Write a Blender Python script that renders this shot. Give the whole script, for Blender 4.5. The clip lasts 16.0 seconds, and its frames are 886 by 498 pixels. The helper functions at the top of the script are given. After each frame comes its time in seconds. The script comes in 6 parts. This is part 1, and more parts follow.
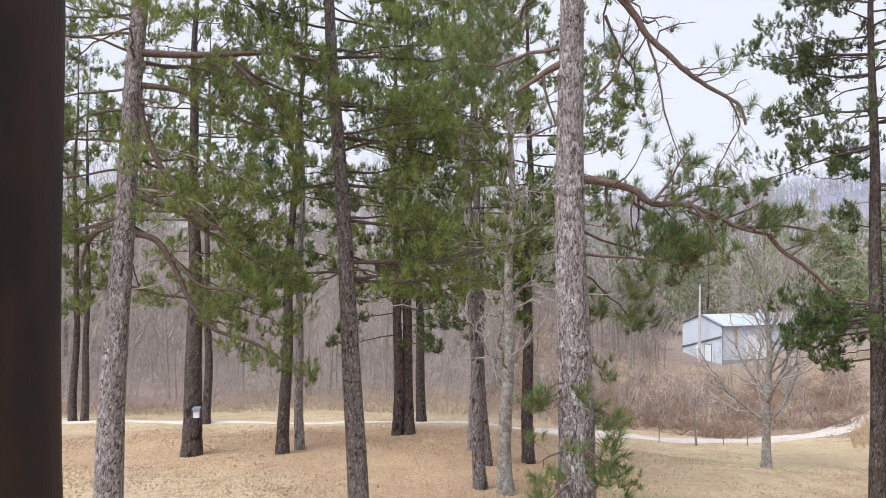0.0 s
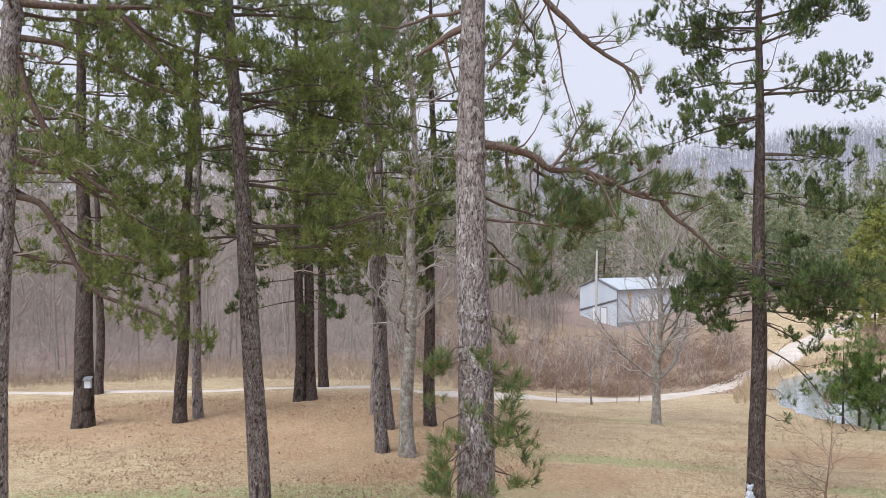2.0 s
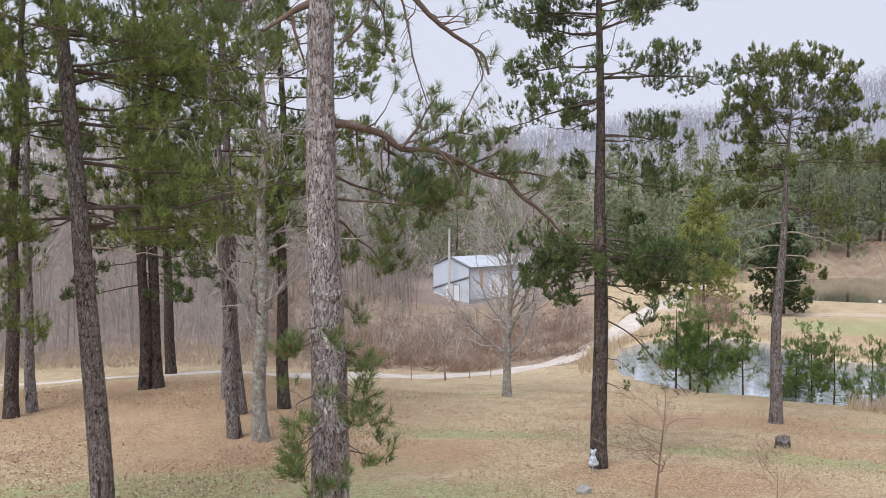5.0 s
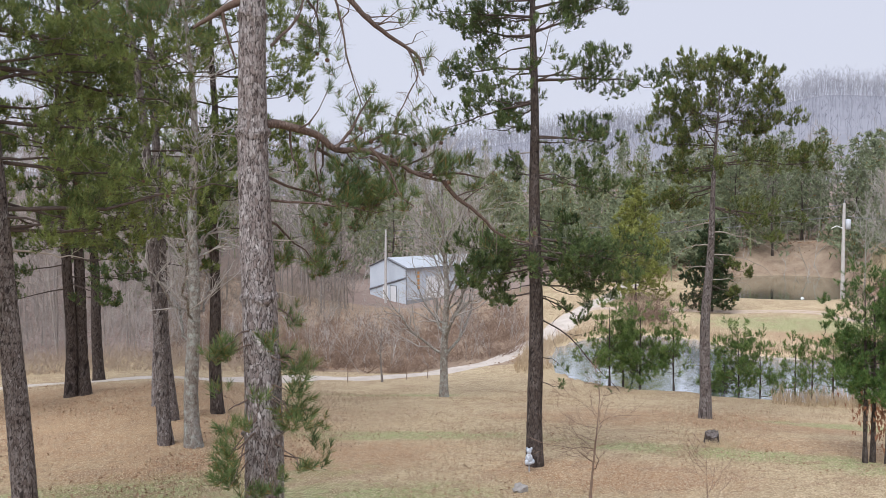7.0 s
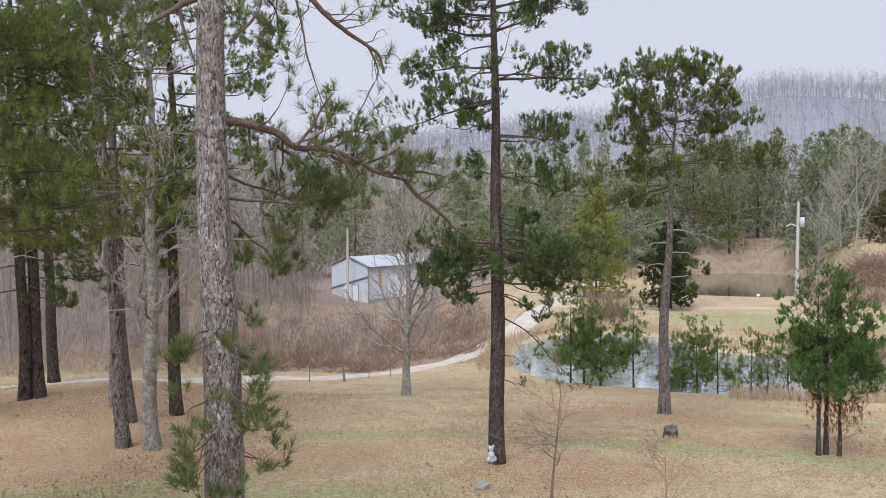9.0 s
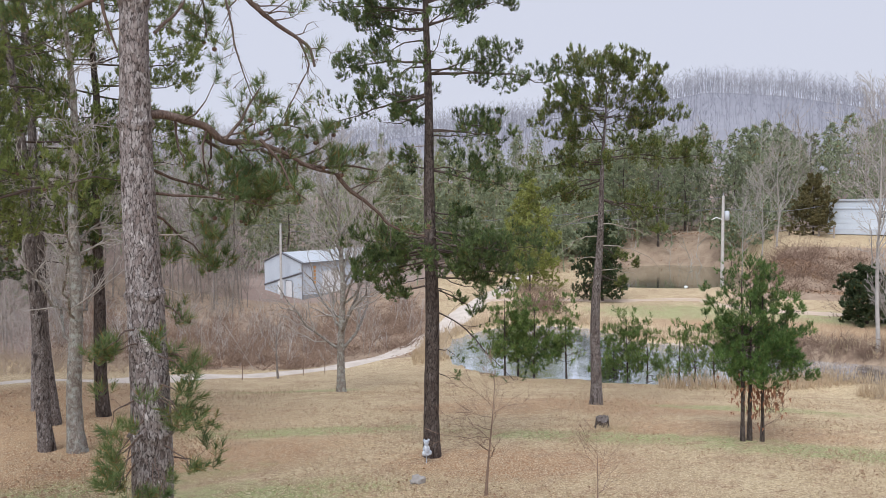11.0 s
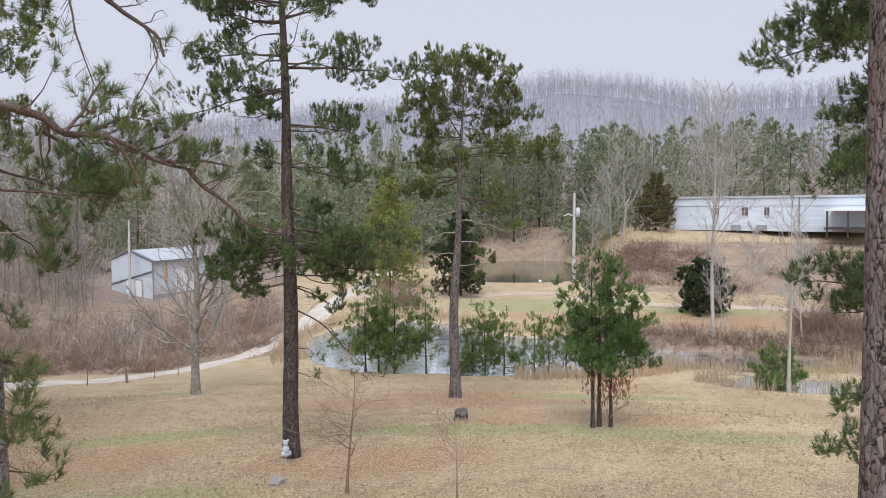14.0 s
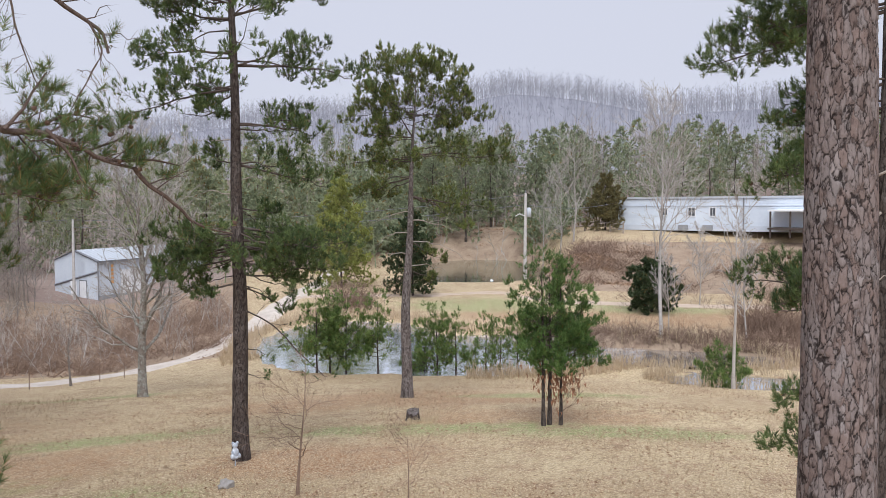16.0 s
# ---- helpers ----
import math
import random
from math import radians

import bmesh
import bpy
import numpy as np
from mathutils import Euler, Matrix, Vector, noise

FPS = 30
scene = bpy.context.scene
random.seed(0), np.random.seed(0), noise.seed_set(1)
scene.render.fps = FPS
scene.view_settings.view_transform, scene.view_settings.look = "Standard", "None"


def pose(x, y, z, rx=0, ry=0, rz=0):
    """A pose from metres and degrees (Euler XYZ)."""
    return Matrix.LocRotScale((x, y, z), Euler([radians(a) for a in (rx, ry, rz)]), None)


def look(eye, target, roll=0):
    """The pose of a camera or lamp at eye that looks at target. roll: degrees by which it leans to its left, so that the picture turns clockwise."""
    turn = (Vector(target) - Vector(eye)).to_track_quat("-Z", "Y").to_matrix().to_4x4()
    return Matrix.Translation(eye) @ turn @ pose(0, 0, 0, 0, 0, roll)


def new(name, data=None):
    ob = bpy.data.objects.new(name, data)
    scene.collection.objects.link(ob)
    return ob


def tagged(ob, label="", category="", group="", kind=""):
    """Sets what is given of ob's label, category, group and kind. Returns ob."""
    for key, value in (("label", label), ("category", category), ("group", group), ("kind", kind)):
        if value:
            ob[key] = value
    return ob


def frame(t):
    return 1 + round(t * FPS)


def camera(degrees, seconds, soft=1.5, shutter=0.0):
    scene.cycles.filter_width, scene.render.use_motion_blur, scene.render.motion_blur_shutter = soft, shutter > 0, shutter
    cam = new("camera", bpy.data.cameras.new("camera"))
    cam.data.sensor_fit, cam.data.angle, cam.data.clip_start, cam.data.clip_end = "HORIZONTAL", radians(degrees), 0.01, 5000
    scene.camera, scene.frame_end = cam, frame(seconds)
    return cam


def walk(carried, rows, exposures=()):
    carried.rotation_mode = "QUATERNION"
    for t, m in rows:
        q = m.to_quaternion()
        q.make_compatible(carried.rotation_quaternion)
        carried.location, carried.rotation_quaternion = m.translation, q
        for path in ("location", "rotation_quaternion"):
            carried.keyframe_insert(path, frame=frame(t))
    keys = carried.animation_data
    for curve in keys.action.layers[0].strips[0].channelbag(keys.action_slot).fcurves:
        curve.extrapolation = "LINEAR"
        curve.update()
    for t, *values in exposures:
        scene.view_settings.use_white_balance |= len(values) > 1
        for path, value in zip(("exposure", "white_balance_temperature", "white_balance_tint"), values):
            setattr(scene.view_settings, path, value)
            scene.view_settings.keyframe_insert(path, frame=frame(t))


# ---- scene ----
cam = camera(56.33, 16.0, soft=0.7)
EYE = 5.5
# seconds; x, y, z from the first eye; turn about x, y, z in degrees
ROWS = [
    (0.0, -0.0000, -0.0000, 0.0000, 91.500, -0.000, -0.000),
    (0.5, 0.0078, 0.0106, -0.0021, 91.267, -0.087, -1.428),
    (1.0, 0.0159, 0.0198, -0.0026, 90.714, -0.150, -3.784),
    (1.5, 0.0211, 0.0279, -0.0038, 89.746, -0.172, -5.505),
    (2.0, 0.0275, 0.0324, -0.0055, 89.105, -0.049, -6.689),
    (2.5, 0.0382, 0.0278, -0.0074, 88.711, -0.046, -7.606),
    (3.0, 0.0534, 0.0189, -0.0101, 88.061, -0.270, -9.064),
    (3.5, 0.0640, 0.0149, -0.0109, 87.367, -0.495, -11.447),
    (4.0, 0.0663, 0.0212, -0.0081, 87.055, -0.372, -13.648),
    (4.5, 0.0615, 0.0345, -0.0080, 87.335, 0.042, -15.372),
    (5.0, 0.0583, 0.0482, -0.0073, 87.654, 0.350, -16.775),
    (7.5, 0.0828, 0.0719, -0.0033, 87.651, 0.463, -21.815),
    (8.0, 0.0838, 0.0639, -0.0062, 87.668, 0.495, -22.286),
    (10.5, 0.1072, 0.0617, -0.0079, 87.241, 0.650, -27.078),
    (11.0, 0.1142, 0.0632, -0.0116, 87.151, 0.733, -28.308),
    (11.5, 0.1171, 0.0647, -0.0124, 86.996, 0.831, -29.835),
    (12.0, 0.1191, 0.0639, -0.0102, 86.786, 0.717, -31.479),
    (12.5, 0.1189, 0.0621, -0.0102, 86.776, 0.599, -33.444),
    (13.0, 0.1199, 0.0588, -0.0085, 86.841, 0.634, -35.441),
    (13.5, 0.1222, 0.0556, -0.0066, 86.834, 0.600, -36.672),
    (14.0, 0.1240, 0.0526, -0.0034, 86.784, 0.570, -37.977),
    (14.5, 0.1284, 0.0470, -0.0008, 86.764, 0.509, -39.085),
    (15.0, 0.1321, 0.0401, -0.0011, 86.748, 0.482, -39.995),
    (15.5, 0.1324, 0.0376, -0.0016, 86.743, 0.439, -40.703),
    (16.0, 0.1299, 0.0354, 0.0011, 86.737, 0.415, -41.280),
]
walk(cam, [(t, pose(x, y, EYE + z, rx, ry, rz)) for t, x, y, z, rx, ry, rz in ROWS],
     exposures=((0.0, 0.27), (0.8, 0.20), (2.5, 0.05), (5.0, 0.0), (8.0, -0.09), (12.0, -0.12), (16.0, -0.12)))

# ---- world and light: a bright overcast winter sky ----
world = bpy.data.worlds.new("overcast_sky")
scene.world = world
world.use_nodes = True
wn, wl = world.node_tree.nodes, world.node_tree.links
sky = wn.new("ShaderNodeTexSky")
sky.sky_type, sky.sun_disc = "NISHITA", False
sky.sun_elevation, sky.sun_rotation = radians(42), radians(200)
sky.dust_density, sky.air_density, sky.ozone_density = 4.0, 1.0, 1.0
cloud = wn.new("ShaderNodeMix")
cloud.data_type = "RGBA"
cloud.inputs["Factor"].default_value = 0.90
cloud.inputs["B"].default_value = (7.65, 7.95, 9.35, 1)
wl.new(sky.outputs["Color"], cloud.inputs["A"])
wl.new(cloud.outputs["Result"], wn["Background"].inputs["Color"])
wn["Background"].inputs["Strength"].default_value = 0.1
sun_data = bpy.data.lights.new("sun", "SUN")
sun_data.energy, sun_data.angle, sun_data.color = 3.1, radians(40), (0.96, 0.98, 1.0)
sun = new("sun", sun_data)
sun.matrix_world = look((0, 0, 60), (34, 34, 0))


# ---- materials ----
def nodes_of(name, rough=0.9, spec=0.2):
    m = bpy.data.materials.new(name)
    m.use_nodes = True
    n, l = m.node_tree.nodes, m.node_tree.links
    b = n["Principled BSDF"]
    b.inputs["Roughness"].default_value = rough
    b.inputs["Specular IOR Level"].default_value = spec
    return m, n, l, b


def coords(n, l, scale):
    tc, mp = n.new("ShaderNodeTexCoord"), n.new("ShaderNodeMapping")
    mp.inputs["Scale"].default_value = scale
    l.new(tc.outputs["Object"], mp.inputs["Vector"])
    return mp.outputs["Vector"]


def noise_tex(n, l, vec, scale, detail=5.0, rough=0.6):
    t = n.new("ShaderNodeTexNoise")
    t.inputs["Scale"].default_value, t.inputs["Detail"].default_value, t.inputs["Roughness"].default_value = scale, detail, rough
    if vec is not None:
        l.new(vec, t.inputs["Vector"])
    return t.outputs["Fac"]


def ramp(n, l, fac, *stops):
    r = n.new("ShaderNodeValToRGB")
    while len(r.color_ramp.elements) < len(stops):
        r.color_ramp.elements.new(0.5)
    for e, (p, c) in zip(r.color_ramp.elements, stops):
        e.position, e.color = p, (*c, 1) if len(c) == 3 else c
    l.new(fac, r.inputs["Fac"])
    return r.outputs["Color"]


def mixed(n, l, fac, a, b, mode="MIX"):
    m = n.new("ShaderNodeMix")
    m.data_type, m.blend_type = "RGBA", mode
    for key, v in (("Factor", fac), ("A", a), ("B", b)):
        s = m.inputs[key]
        if isinstance(v, (int, float)):
            s.default_value = v
        elif isinstance(v, tuple):
            s.default_value = (*v, 1)
        else:
            l.new(v, s)
    return m.outputs["Result"]


def bumped(n, l, b, height, strength, dist):
    k = n.new("ShaderNodeBump")
    k.inputs["Strength"].default_value, k.inputs["Distance"].default_value = strength, dist
    l.new(height, k.inputs["Height"])
    l.new(k.outputs["Normal"], b.inputs["Normal"])


def bark(name, light, dark, cell, warm=(0.30, 0.17, 0.10), lichen=None, grain=38, crack=0.075, tall=0.42):
    """Flaking bark: angular scales of grey and warm brown, each of its own tone, broken by dark upright crevices."""
    m, n, l, b = nodes_of(name, 0.92, 0.15)
    plain = coords(n, l, (1, 1, 1))
    v = coords(n, l, (1 / cell, 1 / cell, tall / cell))
    for scale, amount in ((0.7, 1.0), (2.6, 0.55), (9.0, 0.16)):
        wob, va = n.new("ShaderNodeTexNoise"), n.new("ShaderNodeVectorMath")
        wob.inputs["Scale"].default_value, wob.inputs["Detail"].default_value = scale, 2
        l.new(v, wob.inputs["Vector"])
        va.operation = "MULTIPLY_ADD"
        l.new(wob.outputs["Color"], va.inputs[0])
        va.inputs[1].default_value = (amount,) * 3
        l.new(v, va.inputs[2])
        v = va.outputs["Vector"]
    vo, vc = n.new("ShaderNodeTexVoronoi"), n.new("ShaderNodeTexVoronoi")
    vo.feature = "DISTANCE_TO_EDGE"
    for t in (vo, vc):
        t.inputs["Scale"].default_value = 1.0
        l.new(v, t.inputs["Vector"])
    tone = n.new("ShaderNodeSeparateColor")
    l.new(vc.outputs["Color"], tone.inputs["Color"])
    streak = noise_tex(n, l, coords(n, l, (1, 1, 0.35)), grain, 7, 0.8)
    wide = noise_tex(n, l, plain, 2.2, 4, 0.6)
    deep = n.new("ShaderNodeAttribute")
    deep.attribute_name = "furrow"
    blend = tuple(0.55 * a + 0.45 * c for a, c in zip(light, warm))
    pale, dim = tuple(min(1, 1.4 * c) for c in light), tuple(0.5 * a + 0.5 * c for a, c in zip(warm, dark))
    col = ramp(n, l, tone.outputs["Red"], (0.0, dim), (0.12, warm), (0.5, blend), (0.9, light), (1.0, pale))
    col = mixed(n, l, ramp(n, l, wide, (0.38, (0,) * 3), (0.68, (0.6,) * 3)), col, warm)
    col = mixed(n, l, ramp(n, l, streak, (0.36, (0.6,) * 3), (0.48, (0,) * 3)), col, dark)
    col = mixed(n, l, ramp(n, l, streak, (0.54, (0,) * 3), (0.66, (0.55,) * 3)), col, pale)
    if lichen:
        col = mixed(n, l, ramp(n, l, noise_tex(n, l, plain, 7, 6, 0.7), (0.47, (0,) * 3), (0.62, (0.85,) * 3)), col, lichen)
    broken = ramp(n, l, noise_tex(n, l, coords(n, l, (1, 1, 0.5)), 0.9 / cell, 3, 0.6), (0.40, (0.15,) * 3), (0.58, (1,) * 3))
    crevice = mixed(n, l, 1.0, broken, ramp(n, l, vo.outputs["Distance"], (0.0, (0.9,) * 3), (crack * 0.35, (0.6,) * 3), (crack, (0,) * 3)), "MULTIPLY")
    col = mixed(n, l, crevice, col, dark)
    # colour darkened in the modelled furrows as well, by the mesh's furrow value
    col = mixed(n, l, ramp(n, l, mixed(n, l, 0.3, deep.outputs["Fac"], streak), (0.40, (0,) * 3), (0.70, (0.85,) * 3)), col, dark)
    l.new(col, b.inputs["Base Color"])
    scale = mixed(n, l, 0.4, ramp(n, l, vo.outputs["Distance"], (0.0, (0,) * 3), (crack * 1.3, (1,) * 3)), tone.outputs["Green"])
    bumped(n, l, b, mixed(n, l, 0.3, scale, streak), 0.9, min(0.02, cell * 0.3))
    return m


def foliage(name, dark, light, dry=(0.30, 0.19, 0.07), dry_share=0.03, see_through=0.22):
    m, n, l, b = nodes_of(name, 0.55, 0.25)
    g = n.new("ShaderNodeNewGeometry")
    plain = coords(n, l, (1, 1, 1))
    patch = mixed(n, l, 0.5, noise_tex(n, l, plain, 1.6, 3, 0.6), noise_tex(n, l, plain, 7.0, 2, 0.5))
    c1 = mixed(n, l, ramp(n, l, patch, (0.38, (0,) * 3), (0.62, (1,) * 3)), dark, light)
    c2 = mixed(n, l, ramp(n, l, g.outputs["Random Per Island"], (0.0, (0.55,) * 3), (1.0, (1.3,) * 3)), (0, 0, 0), c1)
    c3 = mixed(n, l, ramp(n, l, g.outputs["Random Per Island"], (1 - dry_share, (0,) * 3), (1 - dry_share + 0.005, (1,) * 3)), c2, dry)
    l.new(c3, b.inputs["Base Color"])
    tr, ms = n.new("ShaderNodeBsdfTranslucent"), n.new("ShaderNodeMixShader")
    l.new(c3, tr.inputs["Color"])
    ms.inputs["Fac"].default_value = see_through
    l.new(b.outputs["BSDF"], ms.inputs[1])
    l.new(tr.outputs["BSDF"], ms.inputs[2])
    l.new(ms.outputs["Shader"], n["Material Output"].inputs["Surface"])
    return m


def plain_mat(name, a, b_, scale=6.0, rough=0.8, spec=0.25, metal=0.0, bump=0.15, stretch=(1, 1, 1), dist=0.01):
    m, n, l, b = nodes_of(name, rough, spec)
    v = coords(n, l, stretch)
    big, small = noise_tex(n, l, v, scale, 4), noise_tex(n, l, v, scale * 9, 5, 0.7)
    l.new(mixed(n, l, ramp(n, l, mixed(n, l, 0.45, big, small), (0.35, (0,) * 3), (0.65, (1,) * 3)), a, b_), b.inputs["Base Color"])
    b.inputs["Metallic"].default_value = metal
    bumped(n, l, b, small, bump, dist)
    return m


BARK_GREY = bark("pine_bark_grey", (0.40, 0.375, 0.375), (0.035, 0.028, 0.027), 0.032, warm=(0.225, 0.185, 0.177), crack=0.13)
BARK_RED = bark("pine_bark_red", (0.29, 0.25, 0.232), (0.045, 0.034, 0.03), 0.04, warm=(0.21, 0.15, 0.128), crack=0.10)
BARK_DARK = bark("pine_bark_dark", (0.135, 0.115, 0.107), (0.02, 0.016, 0.015), 0.045, warm=(0.085, 0.064, 0.056), crack=0.12)
BARK_MID = bark("pine_bark_brown", (0.275, 0.25, 0.245), (0.026, 0.02, 0.019), 0.032, warm=(0.155, 0.125, 0.115), crack=0.13)
BARK_LICHEN = bark("lichen_bark", (0.33, 0.30, 0.275), (0.08, 0.068, 0.06), 0.05, warm=(0.26, 0.22, 0.19), lichen=(0.44, 0.46, 0.43))
BARK_PLATE = bark("plated_pine_bark", (0.24, 0.21, 0.207), (0.024, 0.018, 0.017), 0.040, warm=(0.215, 0.16, 0.145), grain=30, crack=0.10, tall=0.36)
LIMB = plain_mat("limb_bark", (0.06, 0.046, 0.041), (0.15, 0.118, 0.105), 8, 0.9, 0.15, bump=0.5)
LIMB_SCALY = bark("scaly_limb_bark", (0.20, 0.155, 0.138), (0.035, 0.026, 0.023), 0.016, warm=(0.155, 0.108, 0.09), grain=60)
LIMB_OLD = plain_mat("weathered_limb", (0.08, 0.055, 0.045), (0.20, 0.145, 0.118), 8, 0.9, 0.15, bump=0.5)
LIMB_DEAD = plain_mat("dead_wood", (0.30, 0.25, 0.215), (0.47, 0.42, 0.37), 8, 0.9, 0.15, bump=0.4)
HARD_BARK = plain_mat("hardwood_bark", (0.15, 0.13, 0.12), (0.33, 0.295, 0.27), 5, 0.9, 0.15, bump=0.5)
TWIG_PALE = plain_mat("pale_twigs", (0.33, 0.30, 0.28), (0.51, 0.475, 0.45), 3, 0.9, 0.1)
TWIG_BROWN = plain_mat("brown_twigs", (0.16, 0.105, 0.08), (0.34, 0.245, 0.19), 1.2, 0.9, 0.1)
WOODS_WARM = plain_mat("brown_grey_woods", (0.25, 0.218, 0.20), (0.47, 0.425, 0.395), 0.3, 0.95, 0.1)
# lightened lilac grey: haze over the far slope, put into the wood's colour
WOODS_HAZE_GREY = plain_mat("haze_grey_woods", (0.31, 0.27, 0.265), (0.50, 0.455, 0.45), 0.3, 0.95, 0.1)
NEEDLE = foliage("pine_needles", (0.05, 0.085, 0.036), (0.225, 0.305, 0.115), see_through=0.32)
NEEDLE_NEAR = foliage("long_pine_needles", (0.11, 0.17, 0.07), (0.22, 0.295, 0.11), dry_share=0.10, see_through=0.3)
NEEDLE_BRIGHT = foliage("bright_pine_needles", (0.105, 0.145, 0.05), (0.36, 0.43, 0.14), see_through=0.40)
NEEDLE_OLIVE = foliage("olive_pine_needles", (0.06, 0.088, 0.034), (0.29, 0.345, 0.11), dry_share=0.06, see_through=0.32)
NEEDLE_YOUNG = foliage("young_pine_needles", (0.065, 0.135, 0.045), (0.215, 0.335, 0.10), see_through=0.34)
NEEDLE_POND = foliage("fresh_pine_needles", (0.11, 0.185, 0.06), (0.30, 0.41, 0.13), see_through=0.4)
# the next two greens are paled to stand in for distance haze
NEEDLE_FAR_HAZED = foliage("haze_paled_pine_needles", (0.285, 0.335, 0.215), (0.405, 0.45, 0.285), dry_share=0.05, see_through=0.35)
NEEDLE_BACK_HAZED = foliage("haze_paled_back_needles", (0.31, 0.345, 0.20), (0.44, 0.475, 0.28), dry_share=0.06, see_through=0.35)
NEEDLE_YELLOW = foliage("yellowish_needles", (0.33, 0.37, 0.11), (0.47, 0.50, 0.17), see_through=0.3)
CEDAR = foliage("cedar_needles", (0.05, 0.08, 0.04), (0.10, 0.135, 0.065))
CEDAR_BROWN = foliage("brown_cedar_needles", (0.17, 0.15, 0.07), (0.27, 0.235, 0.11))


# ---- mesh tools ----
class Geo:
    """Gathers vertices, triangles and quads for one mesh."""

    def __init__(self):
        self.v, self.t, self.q, self.n, self.furrow = [], [], [], 0, None

    def add(self, v, tri=None, quad=None):
        v = np.asarray(v, dtype=np.float64).reshape(-1, 3)
        if tri is not None and len(tri):
            self.t.append(np.asarray(tri).reshape(-1, 3) + self.n)
        if quad is not None and len(quad):
            self.q.append(np.asarray(quad).reshape(-1, 4) + self.n)
        self.v.append(v)
        self.n += len(v)
        return self

    def mesh(self, name, mat, smooth=False):
        me = bpy.data.meshes.new(name)
        v = np.concatenate(self.v)
        t = np.concatenate(self.t) if self.t else np.zeros((0, 3), int)
        q = np.concatenate(self.q) if self.q else np.zeros((0, 4), int)
        me.vertices.add(len(v))
        me.vertices.foreach_set("co", v.astype(np.float32).ravel())
        loops = np.concatenate([t.ravel(), q.ravel()]).astype(np.int32)
        me.loops.add(len(loops))
        me.loops.foreach_set("vertex_index", loops)
        me.polygons.add(len(t) + len(q))
        me.polygons.foreach_set("loop_start", np.concatenate([np.arange(len(t)) * 3, len(t) * 3 + np.arange(len(q)) * 4]).astype(np.int32))
        me.polygons.foreach_set("use_smooth", np.full(len(t) + len(q), smooth, dtype=bool))
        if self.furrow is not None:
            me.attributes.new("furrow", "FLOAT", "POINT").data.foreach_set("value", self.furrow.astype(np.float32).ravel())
        me.update(calc_edges=True)
        me.validate()
        me.materials.append(mat)
        return me

    def box(self, c, s, m=None):
        """A box with centre c and size s."""
        o = np.array([(x, y, z) for x in (-.5, .5) for y in (-.5, .5) for z in (-.5, .5)]) * s
        if m is not None:
            o = o @ np.array(m).T
        return self.add(o + np.array(c), quad=[(0, 1, 3, 2), (4, 6, 7, 5), (0, 4, 5, 1), (2, 3, 7, 6), (0, 2, 6, 4), (1, 5, 7, 3)])

    def tubes(self, p, r, sides=5):
        """Tapered tubes along the polylines p (n, k, 3) with radii r (n, k)."""
        n, k, _ = p.shape
        if n == 0:
            return self
        tg = np.gradient(p, axis=1)
        tg /= np.linalg.norm(tg, axis=2, keepdims=True) + 1e-9
        ref = np.where(np.abs(tg[..., 2:3]) > 0.9, np.array([1.0, 0, 0]), np.array([0, 0, 1.0]))
        a = np.cross(tg, ref)
        a /= np.linalg.norm(a, axis=2, keepdims=True) + 1e-9
        b = np.cross(tg, a)
        th = np.arange(sides) * 2 * np.pi / sides
        v = p[:, :, None] + r[:, :, None, None] * (np.cos(th)[:, None] * a[:, :, None] + np.sin(th)[:, None] * b[:, :, None])
        i = np.arange(n)[:, None, None] * k * sides + np.arange(k - 1)[None, :, None] * sides
        j, j2 = np.arange(sides)[None, None], (np.arange(sides)[None, None] + 1) % sides
        return self.add(v, quad=np.stack([i + j, i + j2, i + sides + j2, i + sides + j], -1))

    def slivers(self, p, r, rng):
        """Fine twigs: one slim pointed blade along each polyline."""
        if len(p) == 0:
            return self
        a, b = p[:, 0], p[:, -1]
        s = np.cross(b - a, rng.normal(size=a.shape))
        s = s / (np.linalg.norm(s, axis=1, keepdims=True) + 1e-9) * np.asarray(r)
        if p.shape[1] < 4:
            return self.add(np.stack([a - s, a + s, b], 1), tri=np.arange(3 * len(p)))
        m = p[:, p.shape[1] // 2]
        return self.add(np.stack([a - s, a + s, m + s * 0.7, b, m - s * 0.7], 1), tri=np.arange(5 * len(p)).reshape(-1, 5)[:, [0, 1, 2, 0, 2, 4, 4, 2, 3]])

    def needles(self, c, d, rng, count, length, width, spread=0.75):
        """A tuft of count needles at each centre c, fanning out round its axis d."""
        n = len(c)
        if n == 0:
            return self
        c, d = np.repeat(c, count, 0), np.repeat(d, count, 0)
        w = d + rng.normal(size=d.shape) * spread
        w /= np.linalg.norm(w, axis=1, keepdims=True) + 1e-9
        s = np.cross(w, rng.normal(size=w.shape))
        s /= np.linalg.norm(s, axis=1, keepdims=True) + 1e-9
        ln = length * rng.uniform(0.6, 1.2, (len(c), 1))
        return self.add(np.stack([c - s * width / 2, c + s * width / 2, c + w * ln], 1), tri=np.arange(3 * len(c)))

    def brushes(self, c, d, rng, count, axis, length, width):
        """A bottle brush of count needles at each twig end c, set along an axis that turns up from d."""
        if len(c) == 0:
            return self
        d = unit(d) * 0.6 + np.array([0, 0, 0.75]) + rng.normal(size=c.shape) * 0.22
        d = d / np.linalg.norm(d, axis=1, keepdims=True)
        size = rng.uniform(0.6, 1.25, (len(c), 1))
        c, d, size = np.repeat(c, count, 0), np.repeat(d, count, 0), np.repeat(size, count, 0)
        along = rng.random((len(c), 1))
        o = c + d * (along * axis * size - axis * 0.3)
